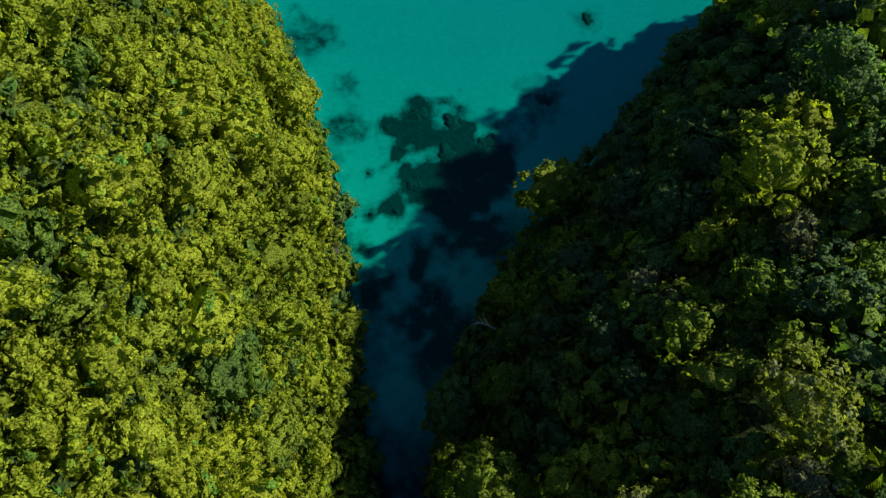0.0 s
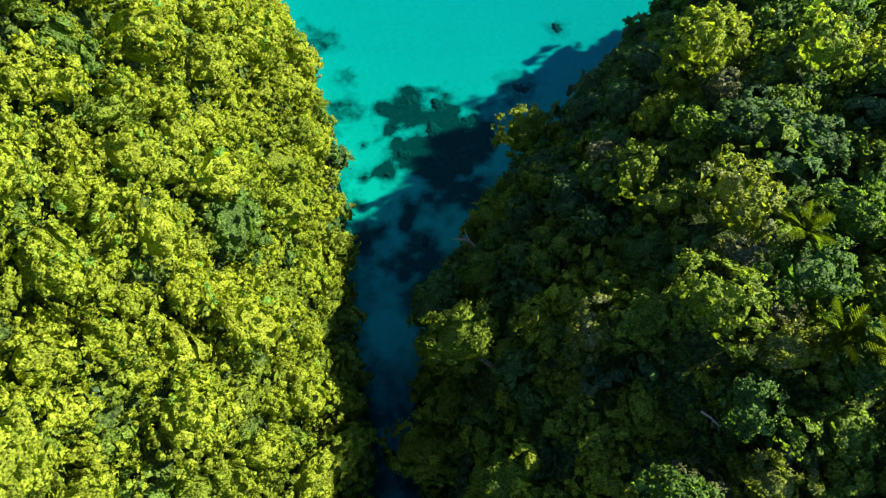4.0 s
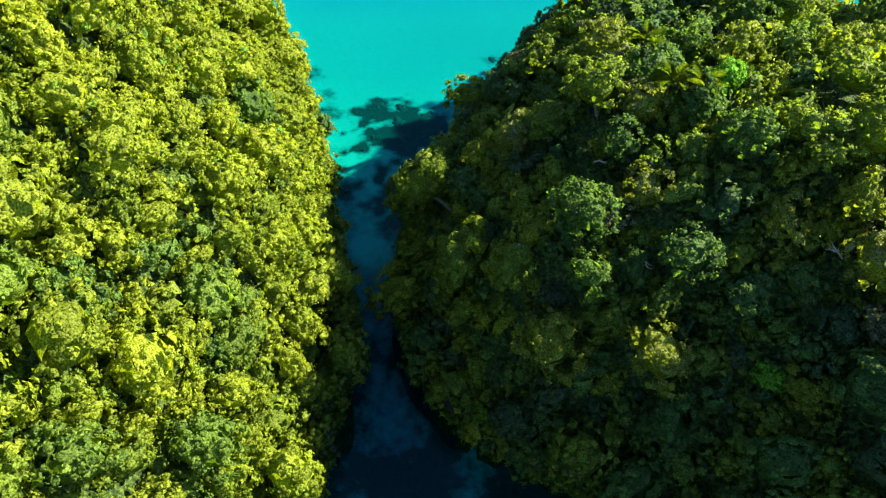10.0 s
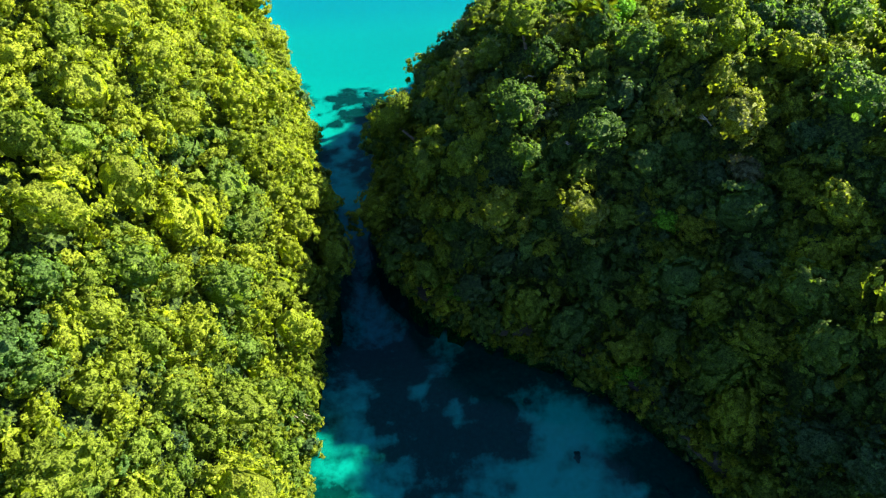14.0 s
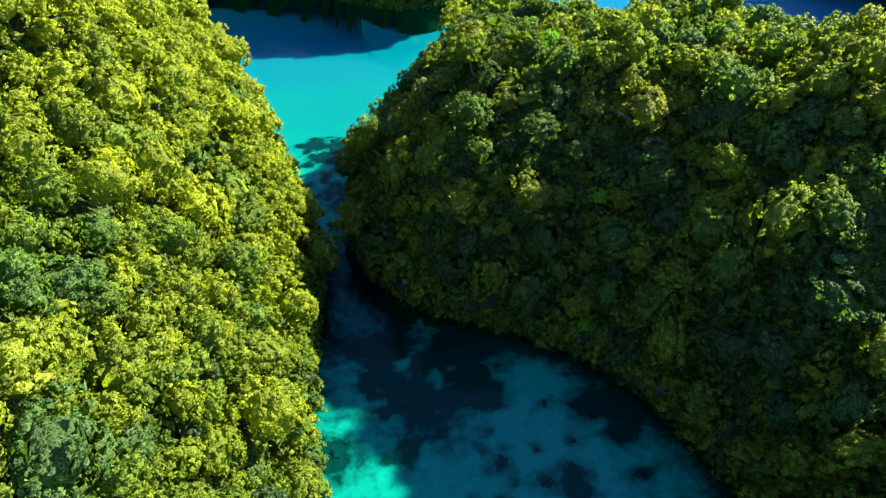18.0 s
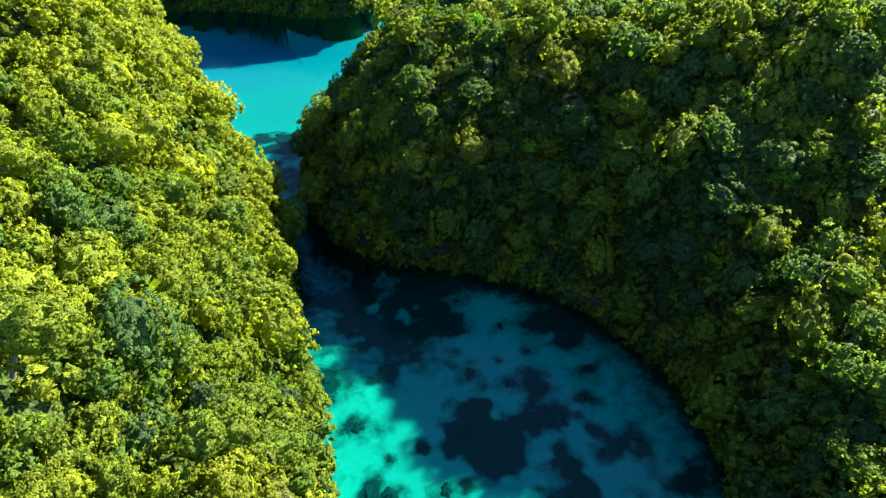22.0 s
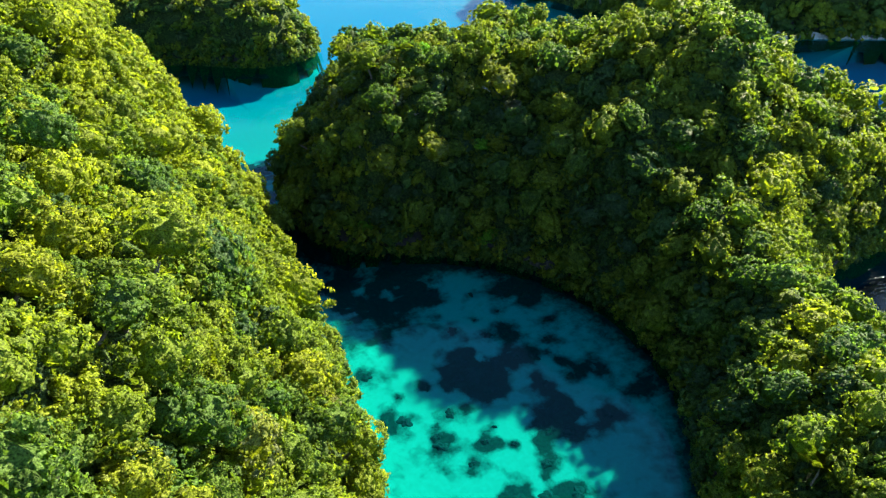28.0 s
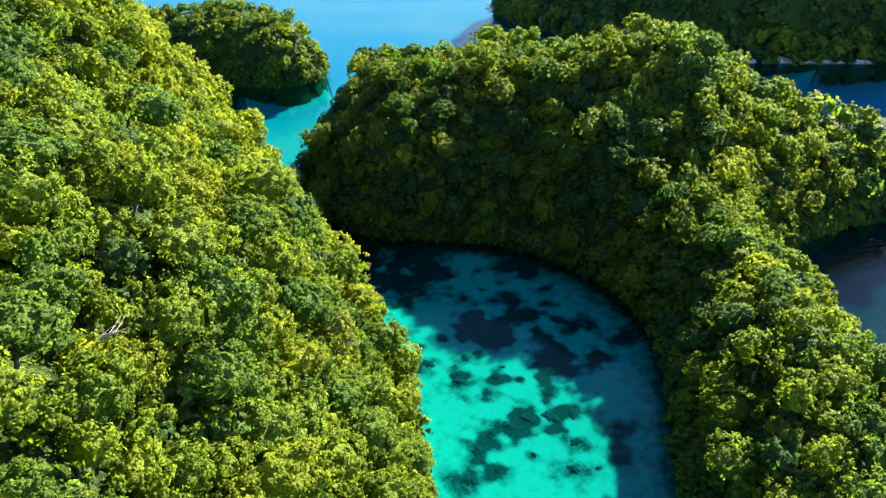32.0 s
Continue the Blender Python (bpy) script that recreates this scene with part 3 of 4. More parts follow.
def dome_ball():
    """A small six-sided cap in three quads."""
    a = np.arange(6) * 1.0472
    v = [(0, 0, 1.0)] + [(math.cos(t), math.sin(t), 0.12 - 0.3 * (k % 2)) for k, t in enumerate(a)]
    return np.array(v), np.array([(0, 1, 2, 3), (0, 3, 4, 5), (0, 5, 6, 1)])


def crown(seed, radius, size, puffs, leaves, leaf=0.36, core=2):
    """A crown: an uneven head of many leafy puffs at different depths. Verts, quads, the clump's outward way and a value for each puff; its base is at the origin."""
    r = np.random.RandomState(seed)
    k = np.arange(puffs) + 0.5
    cz = 1 - 1.3 * k / puffs
    ang = k * 2.39996 + r.rand() * 6.283
    ball = np.stack([np.sqrt(1 - cz**2) * np.cos(ang), np.sqrt(1 - cz**2) * np.sin(ang), cz], 1) + 0.22 * r.normal(size=(puffs, 3))
    ball /= np.linalg.norm(ball, axis=1)[:, None]
    lobes = r.normal(size=(3, 3))
    reach = np.clip(0.78 + 0.15 * np.sin(2.6 * ball @ lobes.T + 6 * r.rand(3)).sum(1) / 1.7 + 0.16 * (r.rand(puffs) - 0.5), 0.45, 1.08)
    squash = np.array([1.0 + 0.3 * r.rand(), 1.0 - 0.2 * r.rand(), 0.44 * size / radius])
    c = ball * reach[:, None]
    pr = (0.9 + 0.8 * r.rand(puffs) ** 1.3) / puffs**0.5
    tone = r.rand(puffs)
    vs, qs, ns, ts, n = [], [], [], [], 0
    # the dense middle of the crown, and a ragged blob for each puff
    v0, q0 = cube_ball(core)
    vs.append(v0 * 0.62 * (0.85 + 0.3 * r.rand(len(v0), 1))), qs.append(q0), ns.append(v0), ts.append(np.full(len(v0), 0.3))
    n = len(v0)
    v1, q1 = dome_ball()
    for j in range(puffs):
        up = ball[j]
        e1 = np.cross(up, r.normal(size=3))
        e1 /= np.linalg.norm(e1)
        axes = np.stack([e1, np.cross(up, e1), up])
        w = v1 @ axes
        vs.append(c[j] + w * pr[j] * (0.6 + 0.5 * r.rand(len(v1), 1))), qs.append(q1 + n), ns.append(w * 0.75 + up * 0.25), ts.append(np.full(len(v1), tone[j]))
        n += len(v1)
    w = r.choice(puffs, leaves, p=pr**2 / (pr**2).sum())
    dirs = r.normal(size=(leaves, 3))
    dirs /= np.linalg.norm(dirs, axis=1)[:, None]
    dirs += ball[w] * 0.7 + (0, 0, 0.1)
    dirs /= np.linalg.norm(dirs, axis=1)[:, None]
    pos = c[w] + dirs * (pr[w] * (0.72 + 0.50 * r.rand(leaves)))[:, None]
    soft = dirs * 0.75 + ball[w] * 0.25
    scale3 = squash * radius
    mid = np.array([0, 0, size * 0.5])
    body, way = np.concatenate(vs) * scale3 + mid, np.concatenate(ns) / squash
    pos, soft = pos * scale3 + mid, soft / squash
    soft /= np.linalg.norm(soft, axis=1)[:, None]
    way /= np.linalg.norm(way, axis=1)[:, None]
    nrm = soft + 0.5 * r.normal(size=(leaves, 3))
    nrm /= np.linalg.norm(nrm, axis=1)[:, None]
    t = np.cross(nrm, r.normal(size=(leaves, 3)))
    t /= np.linalg.norm(t, axis=1)[:, None]
    b = np.cross(nrm, t)
    ln = leaf * (0.6 + 0.8 * r.rand(leaves))[:, None]
    wd = ln * (0.30 + 0.16 * r.rand(leaves))[:, None]
    quad = np.stack([pos - t * ln * 0.5, pos + b * wd + nrm * 0.04, pos + t * ln * 0.5 - nrm * ln * 0.15, pos - b * wd + nrm * 0.04], 1)
    return (np.concatenate([body, quad.reshape(-1, 3)]), np.concatenate(qs + [np.arange(leaves * 4).reshape(-1, 4) + n]),
            np.concatenate([way, np.repeat(soft, 4, 0)]), np.concatenate(ts + [np.repeat(tone[w], 4)]))


def scatter(height, box, sizes, where, seed, close=0.72):
    """Places on a hillside for crowns of mixed sizes, the large ones first: x, y, z, the slope's outward normal and the radius."""
    r = np.random.RandomState(seed)
    area = (box[2] - box[0]) * (box[3] - box[1])
    radii = np.concatenate([low + (high - low) * r.rand(int(area / high**2 * many)) for low, high, many in sizes])
    n = len(radii)
    x, y = box[0] + r.rand(n) * (box[2] - box[0]), box[1] + r.rand(n) * (box[3] - box[1])
    d, z = height(x, y)
    ok = (d > 1.0) & where(x, y, d)
    x, y, z, radii = x[ok], y[ok], z[ok], radii[ok]
    e = 0.6
    sx, sy = (height(x + e, y)[1] - z) / e, (height(x, y + e)[1] - z) / e
    cell = 2 * max(high for low, high, many in sizes) * close
    cells, pick = {}, []
    around = [(a, b, c) for a in (-1, 0, 1) for b in (-1, 0, 1) for c in (-1, 0, 1)]
    xl, yl, zl, rl = x.tolist(), y.tolist(), z.tolist(), radii.tolist()
    for i in range(len(xl)):
        xi, yi, zi, ri = xl[i], yl[i], zl[i], rl[i]
        k = (int(xi // cell), int(yi // cell), int(zi // cell))
        if all((xi - p) ** 2 + (yi - q) ** 2 + (zi - s) ** 2 >= ((ri + t) * close) ** 2
               for a, b, c in around for p, q, s, t in cells.get((k[0] + a, k[1] + b, k[2] + c), ())):
            cells.setdefault(k, []).append((xi, yi, zi, ri))
            pick.append(i)
    p = np.array(pick)
    nrm = np.stack([-sx[p], -sy[p], np.ones(len(p))], 1)
    return np.stack([x[p], y[p], z[p]], 1), nrm / np.linalg.norm(nrm, axis=1)[:, None], radii[p]


def stand(places, normals, seed, scale, sunk=0.6):
    """A matrix for each tree: turned, sized and leaning out from a steep slope."""
    r = np.random.RandomState(seed)
    n = len(places)
    s = np.broadcast_to(scale, n)
    sunk = np.broadcast_to(sunk, n)[:, None] + np.clip(0.85 * r.normal(size=(n, 1)), -1.7, 1.3)
    up = normals * 0.75 + (0, 0, 0.55) + 0.12 * r.normal(size=(n, 3))
    up /= np.linalg.norm(up, axis=1)[:, None]
    t = np.cross(up, np.stack([np.cos(a := r.rand(n) * 6.283), np.sin(a), 0 * a], 1))
    t /= np.linalg.norm(t, axis=1)[:, None]
    m = np.zeros((n, 4, 4))
    m[:, :3, 0], m[:, :3, 1], m[:, :3, 2] = t * s[:, None], np.cross(up, t) * s[:, None], up * (s**0.75 * (0.85 + 0.35 * r.rand(n)))[:, None]
    m[:, :3, 3], m[:, 3, 3] = places - up * sunk, 1
    return m


def tint_of(places, seed, warm=0.08):
    r = np.random.RandomState(seed)
    base = 0.34 * wave(places[:, 0], places[:, 1], 9, 21) + 0.25 * wave(places[:, 0], places[:, 1], 50, 22)
    return np.clip(base + 0.78 * (r.rand(len(places)) - 0.5) + warm + 0.08, 0, 0.84) * (r.rand(len(places)) > 0.02) + 0.0


def forest(name, mats, tints, kinds, seed, label, sort=None):
    """Many trees joined into one mesh. kinds: crowns, or with sort, a list of crowns for each sort."""
    r = np.random.RandomState(seed)
    groups = [kinds] if sort is None else kinds
    sort = np.zeros(len(mats), int) if sort is None else sort
    pick = (r.rand(len(mats)) * np.array([len(g) for g in groups])[sort]).astype(int)
    vs, qs, ts, ns, ps, n = [], [], [], [], [], 0
    for g, crowns in enumerate(groups):
        for k, (v, q, soft, puff) in enumerate(crowns):
            chosen = (sort == g) & (pick == k)
            m = mats[chosen]
            if not len(m):
                continue
            vs.append((np.einsum("nij,vj->nvi", m[:, :3, :3], v) + m[:, None, :3, 3]).reshape(-1, 3))
            ns.append(np.einsum("nij,vj->nvi", m[:, :3, :3] / np.linalg.norm(m[:, :3, :3], axis=1)[:, None, :], soft).reshape(-1, 3))
            qs.append((q[None] + (np.arange(len(m)) * len(v))[:, None, None] + n).reshape(-1, 4))
            ts.append(np.repeat(tints[chosen], len(v)))
            ps.append(np.tile(puff, len(m)))
            n += len(m) * len(v)
    ob = new(name, quad_mesh(name, np.concatenate(vs), np.concatenate(qs), MAT_LEAF, True, tint=np.concatenate(ts), clump=np.concatenate(ns), puff=np.concatenate(ps)))
    return tagged(ob, label, "forest", kind="stuff")


# crowns: large, middling and small, then the finer ones for single trees, low shrubs and far trees
LARGE = [crown(s, 3.1, 5.8 + 0.3 * (s % 3), 66, 460, 0.32) for s in range(9)]
MIDDLE = [crown(20 + s, 2.15, 4.9 + 0.25 * (s % 3), 38, 280, 0.30) for s in range(9)]
SMALL = [crown(40 + s, 1.35, 4.2, 18, 120, 0.29, 1) for s in range(6)]
CLOSE = [crown(70 + s, 2.7, 5.2 + 0.3 * (s % 4), 64, 900, 0.24) for s in range(10)]
SHRUB = [crown(90 + s, 1.4, 2.6, 9, 42, 0.40, 1) for s in range(6)]
COARSE = [crown(100 + s, 2.5, 4.8, 14, 50, 0.75, 1) for s in range(6)]
SIZES, SORTS = np.array([3.1, 2.15, 1.35]), (LARGE, MIDDLE, SMALL)


def sort_of(radii):
    return np.where(radii > 2.6, 0, np.where(radii > 1.75, 1, 2))


def trunk_mesh(seed, size):
    """A tapered stem that bends and forks into four limbs."""
    r = np.random.RandomState(seed)
    vs, qs, n = [], [], 0

    def limb(a, b, ra, rb, sides=6, rings=4):
        nonlocal n
        a, b = np.array(a, float), np.array(b, float)
        ax = (b - a) / np.linalg.norm(b - a)
        s1 = np.cross(ax, (0.3, 0.9, 0.2))
        s1 /= np.linalg.norm(s1)
        s2 = np.cross(ax, s1)
        th = np.arange(sides) / sides * 6.283
        ring = np.cos(th)[:, None] * s1 + np.sin(th)[:, None] * s2
        for j in range(rings):
            f = j / (rings - 1)
            vs.append(a + (b - a) * f + 0.12 * math.sin(3 * f) * s1 + ring * (ra + (rb - ra) * f))
        for j in range(rings - 1):
            for i in range(sides):
                p, q = n + j * sides + i, n + j * sides + (i + 1) % sides
                qs.append((p, q, q + sides, p + sides))
        n += rings * sides

    limb((0, 0, -0.8), (0.1, 0.05, size * 0.42), 0.17, 0.12)
    for k in range(4):
        a = k * 1.57 + r.rand()
        limb((0.1, 0.05, size * 0.40), (1.1 * math.cos(a), 1.1 * math.sin(a), size * (0.62 + 0.12 * r.rand())), 0.09, 0.03, 5, 3)
    return quad_mesh("trunk", np.concatenate(vs), qs, MAT_BARK, True)


MIXED = ((2.7, 4.2, 1.1), (1.8, 2.6, 2.2), (1.15, 1.7, 6.0))
pw, nw, rw = scatter(west_height, (-98, -185, -8, 80), MIXED, lambda x, y, d: (d < 62), 1, 0.67)
pe, ne, re_ = scatter(east_height, (-2, -160, 140, 62), MIXED, lambda x, y, d: x + 0.4 * y < 105, 2)
pn, nn, rn = scatter(north_height, (-70, 115, 70, 200), ((2.2, 3.0, 3.0),), lambda x, y, d: y < 175, 3)
pf, nf, rf = scatter(far_height, (215, -40, 420, 260), ((3.6, 5.2, 4.0),), lambda x, y, d: (d > 2) & (d < 36), 4)
sw, snw, _ = scatter(west_height, (-85, -175, -8, 60), ((2.1, 2.3, 4.0),), lambda x, y, d: d < 46, 31)
se, sne, _ = scatter(east_height, (-2, -155, 110, 60), ((2.1, 2.3, 4.0),), lambda x, y, d: (x < 100) & (d < 45), 32)
kw, ke = sort_of(rw), sort_of(re_)
dw, de = 1.0 - 0.7 * (rw - 2.2), 1.6 - 0.5 * (re_ - 2.2)
mw, me_ = stand(pw, nw, 5, rw / SIZES[kw], dw), stand(pe, ne, 8, re_ / SIZES[ke], de)
# sunlit slope tinted yellower than the shaded dome: sun and shade in the colour
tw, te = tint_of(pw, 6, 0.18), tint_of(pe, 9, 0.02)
# dome top and low ridge go yellower too, for the sun they catch
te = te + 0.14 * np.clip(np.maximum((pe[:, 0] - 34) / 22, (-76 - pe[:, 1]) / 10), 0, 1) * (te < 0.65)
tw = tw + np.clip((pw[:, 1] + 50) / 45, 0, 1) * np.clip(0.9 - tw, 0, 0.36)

# single trees: the slope over the bay, and the dome beside the channel
near_w = (pw[:, 1] < -84) & (pw[:, 1] > -165) & (pw[:, 0] > -84) & (rw > 2.3)
near_e = (pe[:, 1] < 6) & (pe[:, 1] > -40) & (pe[:, 0] < 46) & (pe[:, 2] > 12) & (re_ > 2.3)
crown_meshes = [quad_mesh("crown", v, q, MAT_SUNNY_LEAF if k < 5 else MAT_SHADY_LEAF, True, clump=soft, puff=puff) for k, (v, q, soft, puff) in enumerate(CLOSE)]
trunks = [trunk_mesh(k, 4.6) for k in range(3)]
protos = []
for k, me in enumerate(crown_meshes):
    root = new("tree")
    part("trunk", trunks[k % 3], root)
    part("crown", me, root)
    tagged(root, "broadleaf tree with an olive-green crown toned for the sunlit slope" if k < 5 else "broadleaf tree with a clumped deep-green crown toned for the island's shade", "tree", "trees on the hillsides")
    protos.append(root)
own = {}
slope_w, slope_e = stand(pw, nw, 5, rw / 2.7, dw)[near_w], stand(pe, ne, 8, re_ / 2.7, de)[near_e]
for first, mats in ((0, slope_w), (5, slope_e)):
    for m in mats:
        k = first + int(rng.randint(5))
        m4 = Matrix(m.tolist())
        if k in own:
            copy_thing(protos[k], m4)
        else:
            own[k] = m4
for k, m4 in own.items():
    protos[k].matrix_world = m4

back_w, back_e = (pw[:, 1] > 48) | (pw[:, 0] < -85), (pe[:, 0] > 112) | (pe[:, 1] > 26)
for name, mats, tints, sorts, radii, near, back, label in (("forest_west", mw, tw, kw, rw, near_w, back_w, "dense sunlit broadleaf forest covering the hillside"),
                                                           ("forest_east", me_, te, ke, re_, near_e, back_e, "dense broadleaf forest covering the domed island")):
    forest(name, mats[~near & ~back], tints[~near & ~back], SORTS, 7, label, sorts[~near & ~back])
    forest(name + "_behind", mats[back] * (SIZES[sorts[back]] / 2.5)[:, None, None] ** np.array([1, 1, 1, 0]), tints[back], COARSE, 10, label)
pc, nc, rc = scatter(west_height, (-200, -220, -30, 90), ((3.6, 5.0, 3.0),), lambda x, y, d: (d > 60) & (d < 120), 61)
forest("forest_west_crest", stand(pc, nc, 62, rc / 2.4, 1.5), tint_of(pc, 63, 0.2), COARSE, 64, "broadleaf forest on the hill behind the slope")
forest("undergrowth_west", stand(sw - 1.3 * snw, snw, 33, 1.5), tint_of(sw, 34, 0.22), SHRUB, 35, "low green shrubs between the hillside trees")
forest("undergrowth_east", stand(se - 1.0 * sne, sne, 36, 1.5), tint_of(se, 37), SHRUB, 38, "low green shrubs between the island trees")
for name, poly, box, kinds, gap, sz, seed in (("shore_scrub_west", WEST, (-60, -160, 0, 80), SHRUB, 1.6, 1.0, 51), ("shore_scrub_east", EAST, (-5, -150, 130, 62), SHRUB, 1.6, 1.0, 52),
                                              ("shore_scrub_north", FAR_NORTH, (-70, 110, 75, 170), SHRUB, 1.9, 1.2, 53), ("shore_scrub_far", FAR_EAST, (200, -20, 380, 240), COARSE, 9.0, 1.9, 54)):
    p, nrm = shore_places(poly, box, gap, seed, size=sz)
    forest(name, stand(p, nrm, seed + 1, sz * (0.8 + 0.4 * np.random.RandomState(seed).rand(len(p)))), tint_of(p, seed + 2), kinds, seed + 3, "green scrub hanging over the limestone at the waterline")
forest("forest_north", stand(pn, nn, 11, rn / 2.4), tint_of(pn, 12), COARSE, 13, "broadleaf forest on the small island across the channel")
# tints halved: the far slope's haze and shade put into the leaf colour
forest("forest_far", stand(pf, nf, 14, rf / 2.4, 2.5), 0.5 * tint_of(pf, 15), COARSE, 16, "dark distant forest on the long island")

def coral_mesh(seed):
    """A low ragged mound of rounded heads, about one metre in reach: one sheet from its rim to its top."""
    r = np.random.RandomState(seed)
    n, m = 30, 11
    a, u = np.meshgrid(np.arange(n) / n * 6.283, np.linspace(1, 0.03, m))
    rim = 0.72 + 0.20 * np.sin(2 * a + r.rand() * 6) + 0.14 * np.sin(5 * a + r.rand() * 6) + 0.12 * (r.rand(1, n) - 0.5)
    x, y = u * rim * np.cos(a), u * rim * np.sin(a) * 0.85
    heads = 0.5 * wave(x + 9 * seed, y, 0.22, 71) + 0.5 * wave(x, y + 7 * seed, 0.11, 72)
    z = (0.10 + 0.34 * heads) * (1 - u**4) - 0.06 * u
    i, k = np.meshgrid(np.arange(n), np.arange(m - 1))
    p, q = (k * n + i).ravel(), (k * n + (i + 1) % n).ravel()
    return quad_mesh("coral", np.stack([x, y, z], -1).reshape(-1, 3), np.stack([p, q, q + n, p + n], 1), MAT_CORAL, True)


def seabed_z(x, y):
    d = np.sqrt((gx - x) ** 2 + (gy - y) ** 2)
    return float(floor_z.ravel()[d.argmin()])


corals = [coral_mesh(k) for k in range(7)]
for i, (x, y, s) in enumerate(CORALS):
    ob = new("coral_head", corals[i % 7])
    ob.matrix_world = pose(x, y, seabed_z(x, y) + 0.03, 0, 0, float(rng.rand() * 360)) @ Matrix.Diagonal((0.6 * s, 0.6 * s, 0.7 * min(s, 1.3), 1))
    tagged(ob, "dark brown coral mound on pale sand under water", "coral", "coral heads on the lagoon floor")


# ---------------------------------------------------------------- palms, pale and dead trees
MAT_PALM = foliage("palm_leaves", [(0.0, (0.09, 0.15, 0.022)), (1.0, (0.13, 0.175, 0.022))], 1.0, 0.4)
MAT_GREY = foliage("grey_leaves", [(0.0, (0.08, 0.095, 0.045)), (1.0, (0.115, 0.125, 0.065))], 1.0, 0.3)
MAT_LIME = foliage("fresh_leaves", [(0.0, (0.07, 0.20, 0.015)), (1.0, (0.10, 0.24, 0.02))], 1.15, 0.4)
MAT_DEAD = rough_mat("bleached_wood", [(0.3, (0.22, 0.19, 0.15)), (0.7, (0.45, 0.42, 0.36))], 4.0)


def tube(points, radii, sides=6):
    pts = np.array(points, float)
    ax = np.gradient(pts, axis=0)
    ax /= np.linalg.norm(ax, axis=1)[:, None]
    s1 = np.cross(ax, (0.31, 0.87, 0.21))
    s1 /= np.linalg.norm(s1, axis=1)[:, None]
    s2 = np.cross(ax, s1)
    th = np.arange(sides) / sides * 6.283
    v = pts[:, None] + np.array(radii)[:, None, None] * (np.cos(th)[None, :, None] * s1[:, None] + np.sin(th)[None, :, None] * s2[:, None])
    n = len(pts)
    i, j = np.meshgrid(np.arange(sides), np.arange(n - 1))
    a, b = (j * sides + i).ravel(), (j * sides + (i + 1) % sides).ravel()
    return v.reshape(-1, 3), np.stack([a, b, b + sides, a + sides], 1)


def frond_mesh(seed):
    """An arching rib with two rows of narrow leaflets."""
    r = np.random.RandomState(seed)
    t = np.linspace(0, 1, 16)
    rib = np.stack([2.5 * t, 0 * t, 0.95 * t - 1.75 * t**2], 1)
    v, q = tube(rib[::3], np.linspace(0.05, 0.015, len(rib[::3])), 4)
    vs, qs, n = [v], [q], len(v)
    for k in range(2, 16):
        for side in (-1, 1):
            ln = 0.85 * math.sin(math.pi * (0.12 + 0.8 * t[k])) * (0.85 + 0.3 * r.rand())
            d = np.array([0.55, side * 0.8, -0.28 - 0.2 * r.rand()])
            w = np.array([0.075, 0, 0.03])
            p = rib[k]
            vs.append(np.array([p - w, p + w, p + d * ln + 0.2 * w, p + d * ln - 0.2 * w])), qs.append(np.arange(4)[None] + n)
            n += 4
    return quad_mesh("frond", np.concatenate(vs), np.concatenate(qs), MAT_PALM)


FRONDS = [frond_mesh(k) for k in range(3)]


def palm(x, y, z, turn, size=1.0):
    root = new("palm_tree")
    v, q = tube([(0, 0, -3.5), (0.1, 0, -1.5), (0.25, 0.1, 0)], [0.16, 0.13, 0.10])
    part("trunk", quad_mesh("trunk", v, q, MAT_BARK, True), root)
    for k in range(13):
        f = part("frond", FRONDS[k % 3], root)
        f.matrix_basis = pose(0.25, 0.1, 0, 0, -8 - 34 * (k % 2) + 9 * math.sin(k * 2.1), k * 27.7 + 8 * math.sin(k * 3.7))
    root.matrix_world = pose(x, y, z, 6, -4, turn) @ Matrix.Diagonal((size, size, size, 1))
    tagged(root, "palm with arching yellow-green fronds among broadleaf crowns", "palm", "palms on the slopes")


for x, y, turn, size in ((28.6, -11.8, 20, 1.0), (31.5, -13.2, 75, 0.95), (28.4, -3.8, 130, 0.9), (19.5, -128.0, 40, 0.9), (-24.6, 7.5, 10, 0.85)):
    palm(x, y, max(float(east_height(x, y)[1]), float(west_height(x, y)[1])) + 4.4, turn, size)


def lone_tree(mat, k, x, y, z, size, turn, label):
    """A tree of its own colour, with its foot at z."""
    root = new("tree")
    part("trunk", trunks[k % 3], root)
    v, q, soft, puff = CLOSE[k % len(CLOSE)]
    part("crown", quad_mesh("crown", v, q, mat, True, clump=soft, puff=puff), root)
    root.matrix_world = pose(x, y, z, 5, -3, turn) @ Matrix.Diagonal((size, size, size, 1))
    tagged(root, label, "tree", "trees on the hillsides")


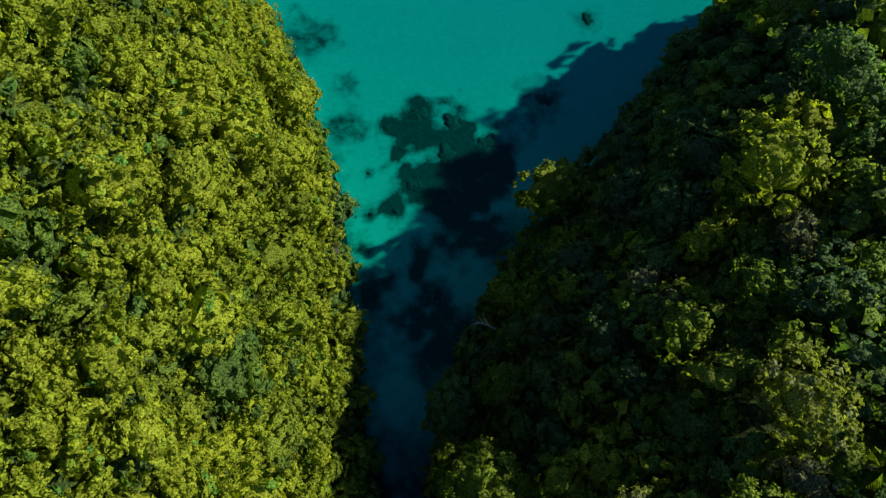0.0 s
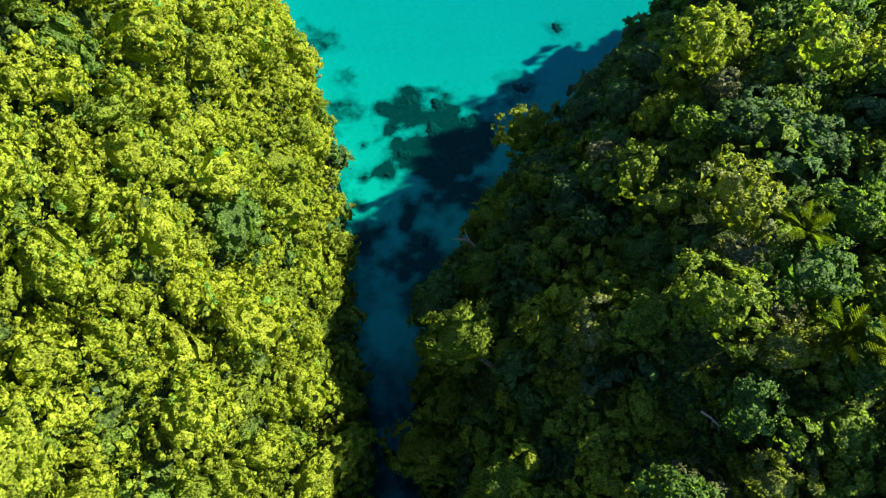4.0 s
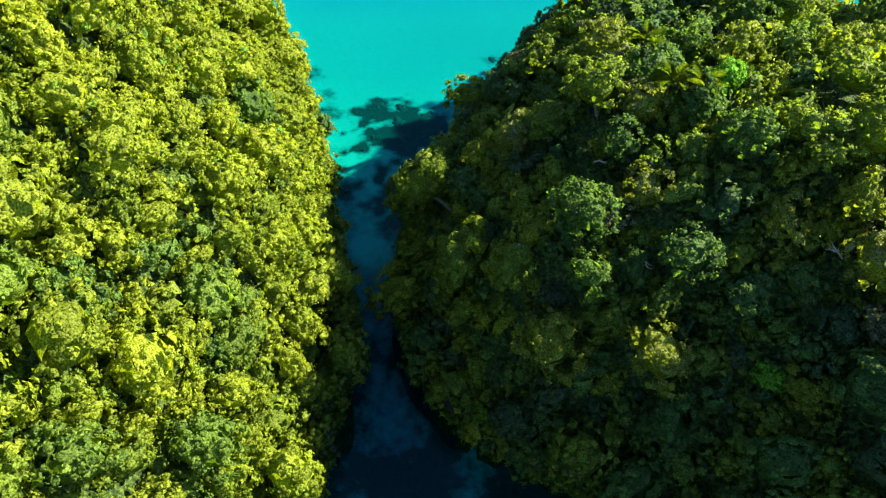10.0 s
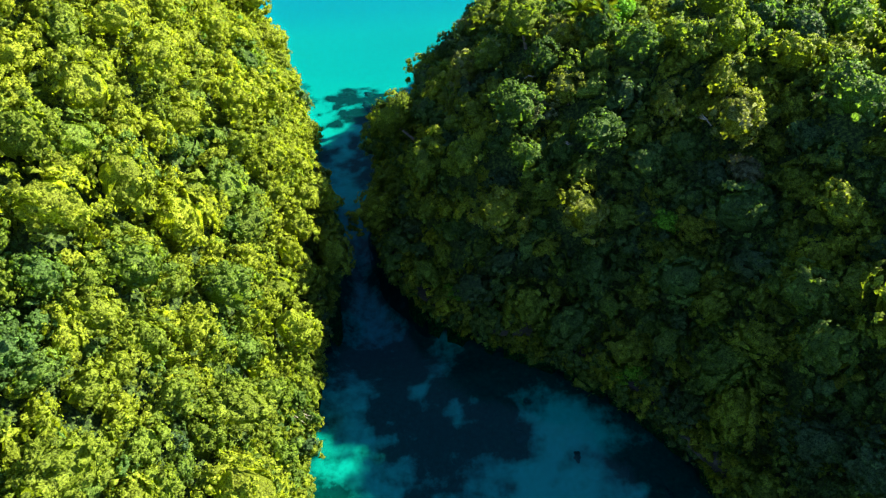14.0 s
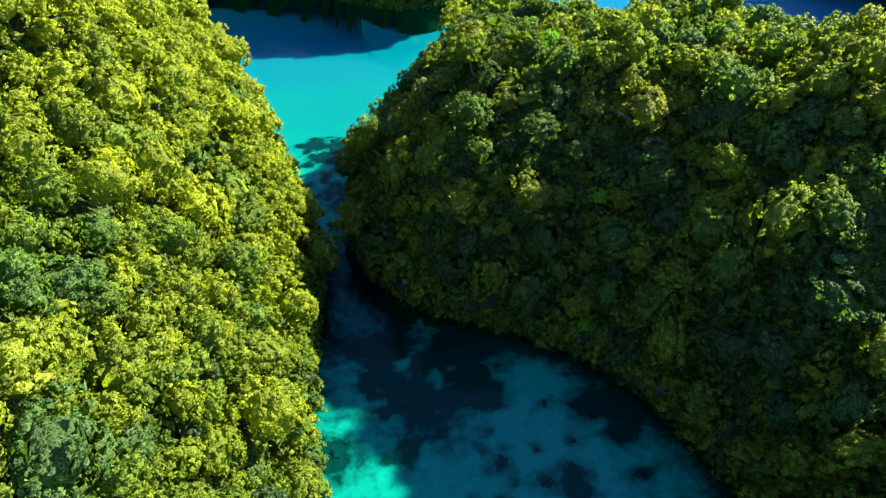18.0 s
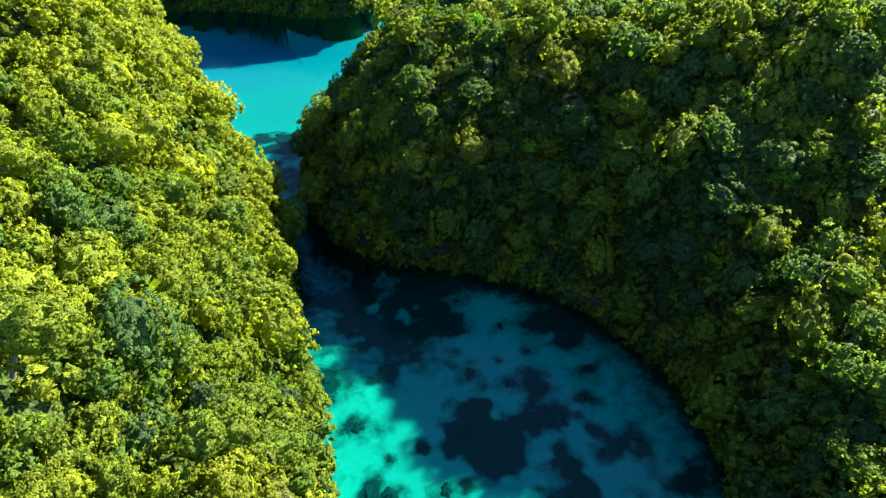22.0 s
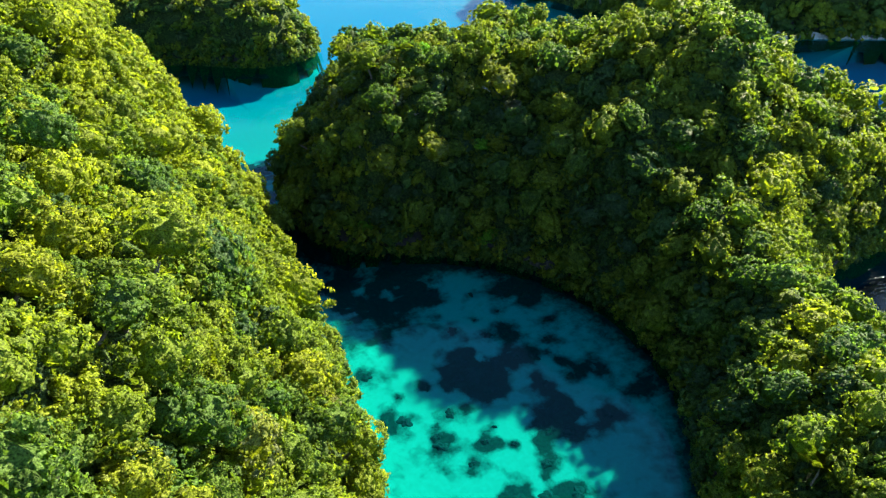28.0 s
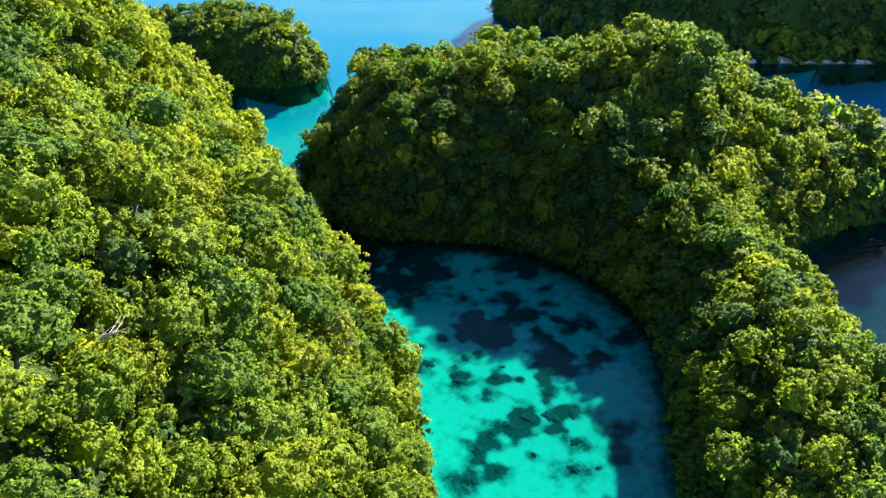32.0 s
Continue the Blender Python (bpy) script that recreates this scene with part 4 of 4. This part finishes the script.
GREY_LABEL, LIME_LABEL = "small tree with greyish, thinly leaved crown on the island", "tree with a fresh light-green crown on the shaded slope"
for k, (x, y, size) in enumerate(((17.6, 11.1, 0.65), (16.5, 8.8, 0.5), (27.4, 13.5, 0.7), (24.3, -5.0, 0.75), (37.0, -3.7, 0.6), (18.7, 8.4, 0.6),
                                  (43.0, -37.7, 0.9), (20.5, -21.6, 1.0), (26.5, -9.2, 0.7))):
    lone_tree(MAT_GREY, k, x, y, float(east_height(x, y)[1]) + 2.4 * (1 - size), size, 47 * k, GREY_LABEL)
for k, (x, y, size) in enumerate(((29.7, -48.5, 0.75), (57.6, -70.4, 0.75), (34.0, -38.1, 0.7), (9.1, -32.3, 0.7), (36.0, -10.0, 0.8))):
    lone_tree(MAT_LIME, k + 3, x, y, float(east_height(x, y)[1]) + 2.4 * (1 - size), size, 61 * k, LIME_LABEL)


def dead_tree(x, y, z, turn, size):
    r = np.random.RandomState(int(turn))
    root = new("dead_tree")
    v, q = tube([(0, 0, -1.5), (0.9, 0, -0.2), (2.2, 0.1, 0.3)], [0.16, 0.12, 0.08])
    part("trunk", quad_mesh("trunk", v, q, MAT_DEAD, True), root)
    for k in range(7):
        b = np.array([0.8 + 0.22 * k, 0.05, 0.0 + 0.05 * k])
        d = np.array([0.7 + 0.4 * r.rand(), r.normal() * 0.8, 0.2 + 0.5 * r.rand()])
        v, q = tube([b, b + 0.5 * d, b + d + (0, 0, 0.15)], [0.05, 0.035, 0.012], 5)
        part("branch", quad_mesh("branch", v, q, MAT_DEAD, True), root)
    root.matrix_world = pose(x, y, z, 0, 8, turn) @ Matrix.Diagonal((size, size, size, 1))
    tagged(root, "bleached leafless tree leaning out of the green canopy", "dead tree", "bare trees on the slopes")


dead_tree(-15.0, -48.8, 6.0, 5, 1.1)
dead_tree(5.5, 9.0, 9.0, 160, 0.9)
for x, y, turn, size in ((31.5, -27.5, 200, 0.7), (24.0, -27.0, 250, 0.6), (40.5, -31.0, 160, 0.6), (21.0, -15.5, 300, 0.6), (12.5, -22.0, 230, 0.7), (36.0, -47.5, 220, 0.6), (47.5, -60.0, 190, 0.7)):
    dead_tree(x, y, float(east_height(x, y)[1]) + 3.2, turn, size)
for x, y, turn, size in ((-37.0, -62.0, 20, 0.8), (-24.0, -74.0, 340, 0.7), (-52.0, -112.0, 30, 0.9), (-61.0, -122.0, 350, 1.0), (-47.0, -124.0, 15, 0.8)):
    dead_tree(x, y, float(west_height(x, y)[1]) + 3.6, turn, size)
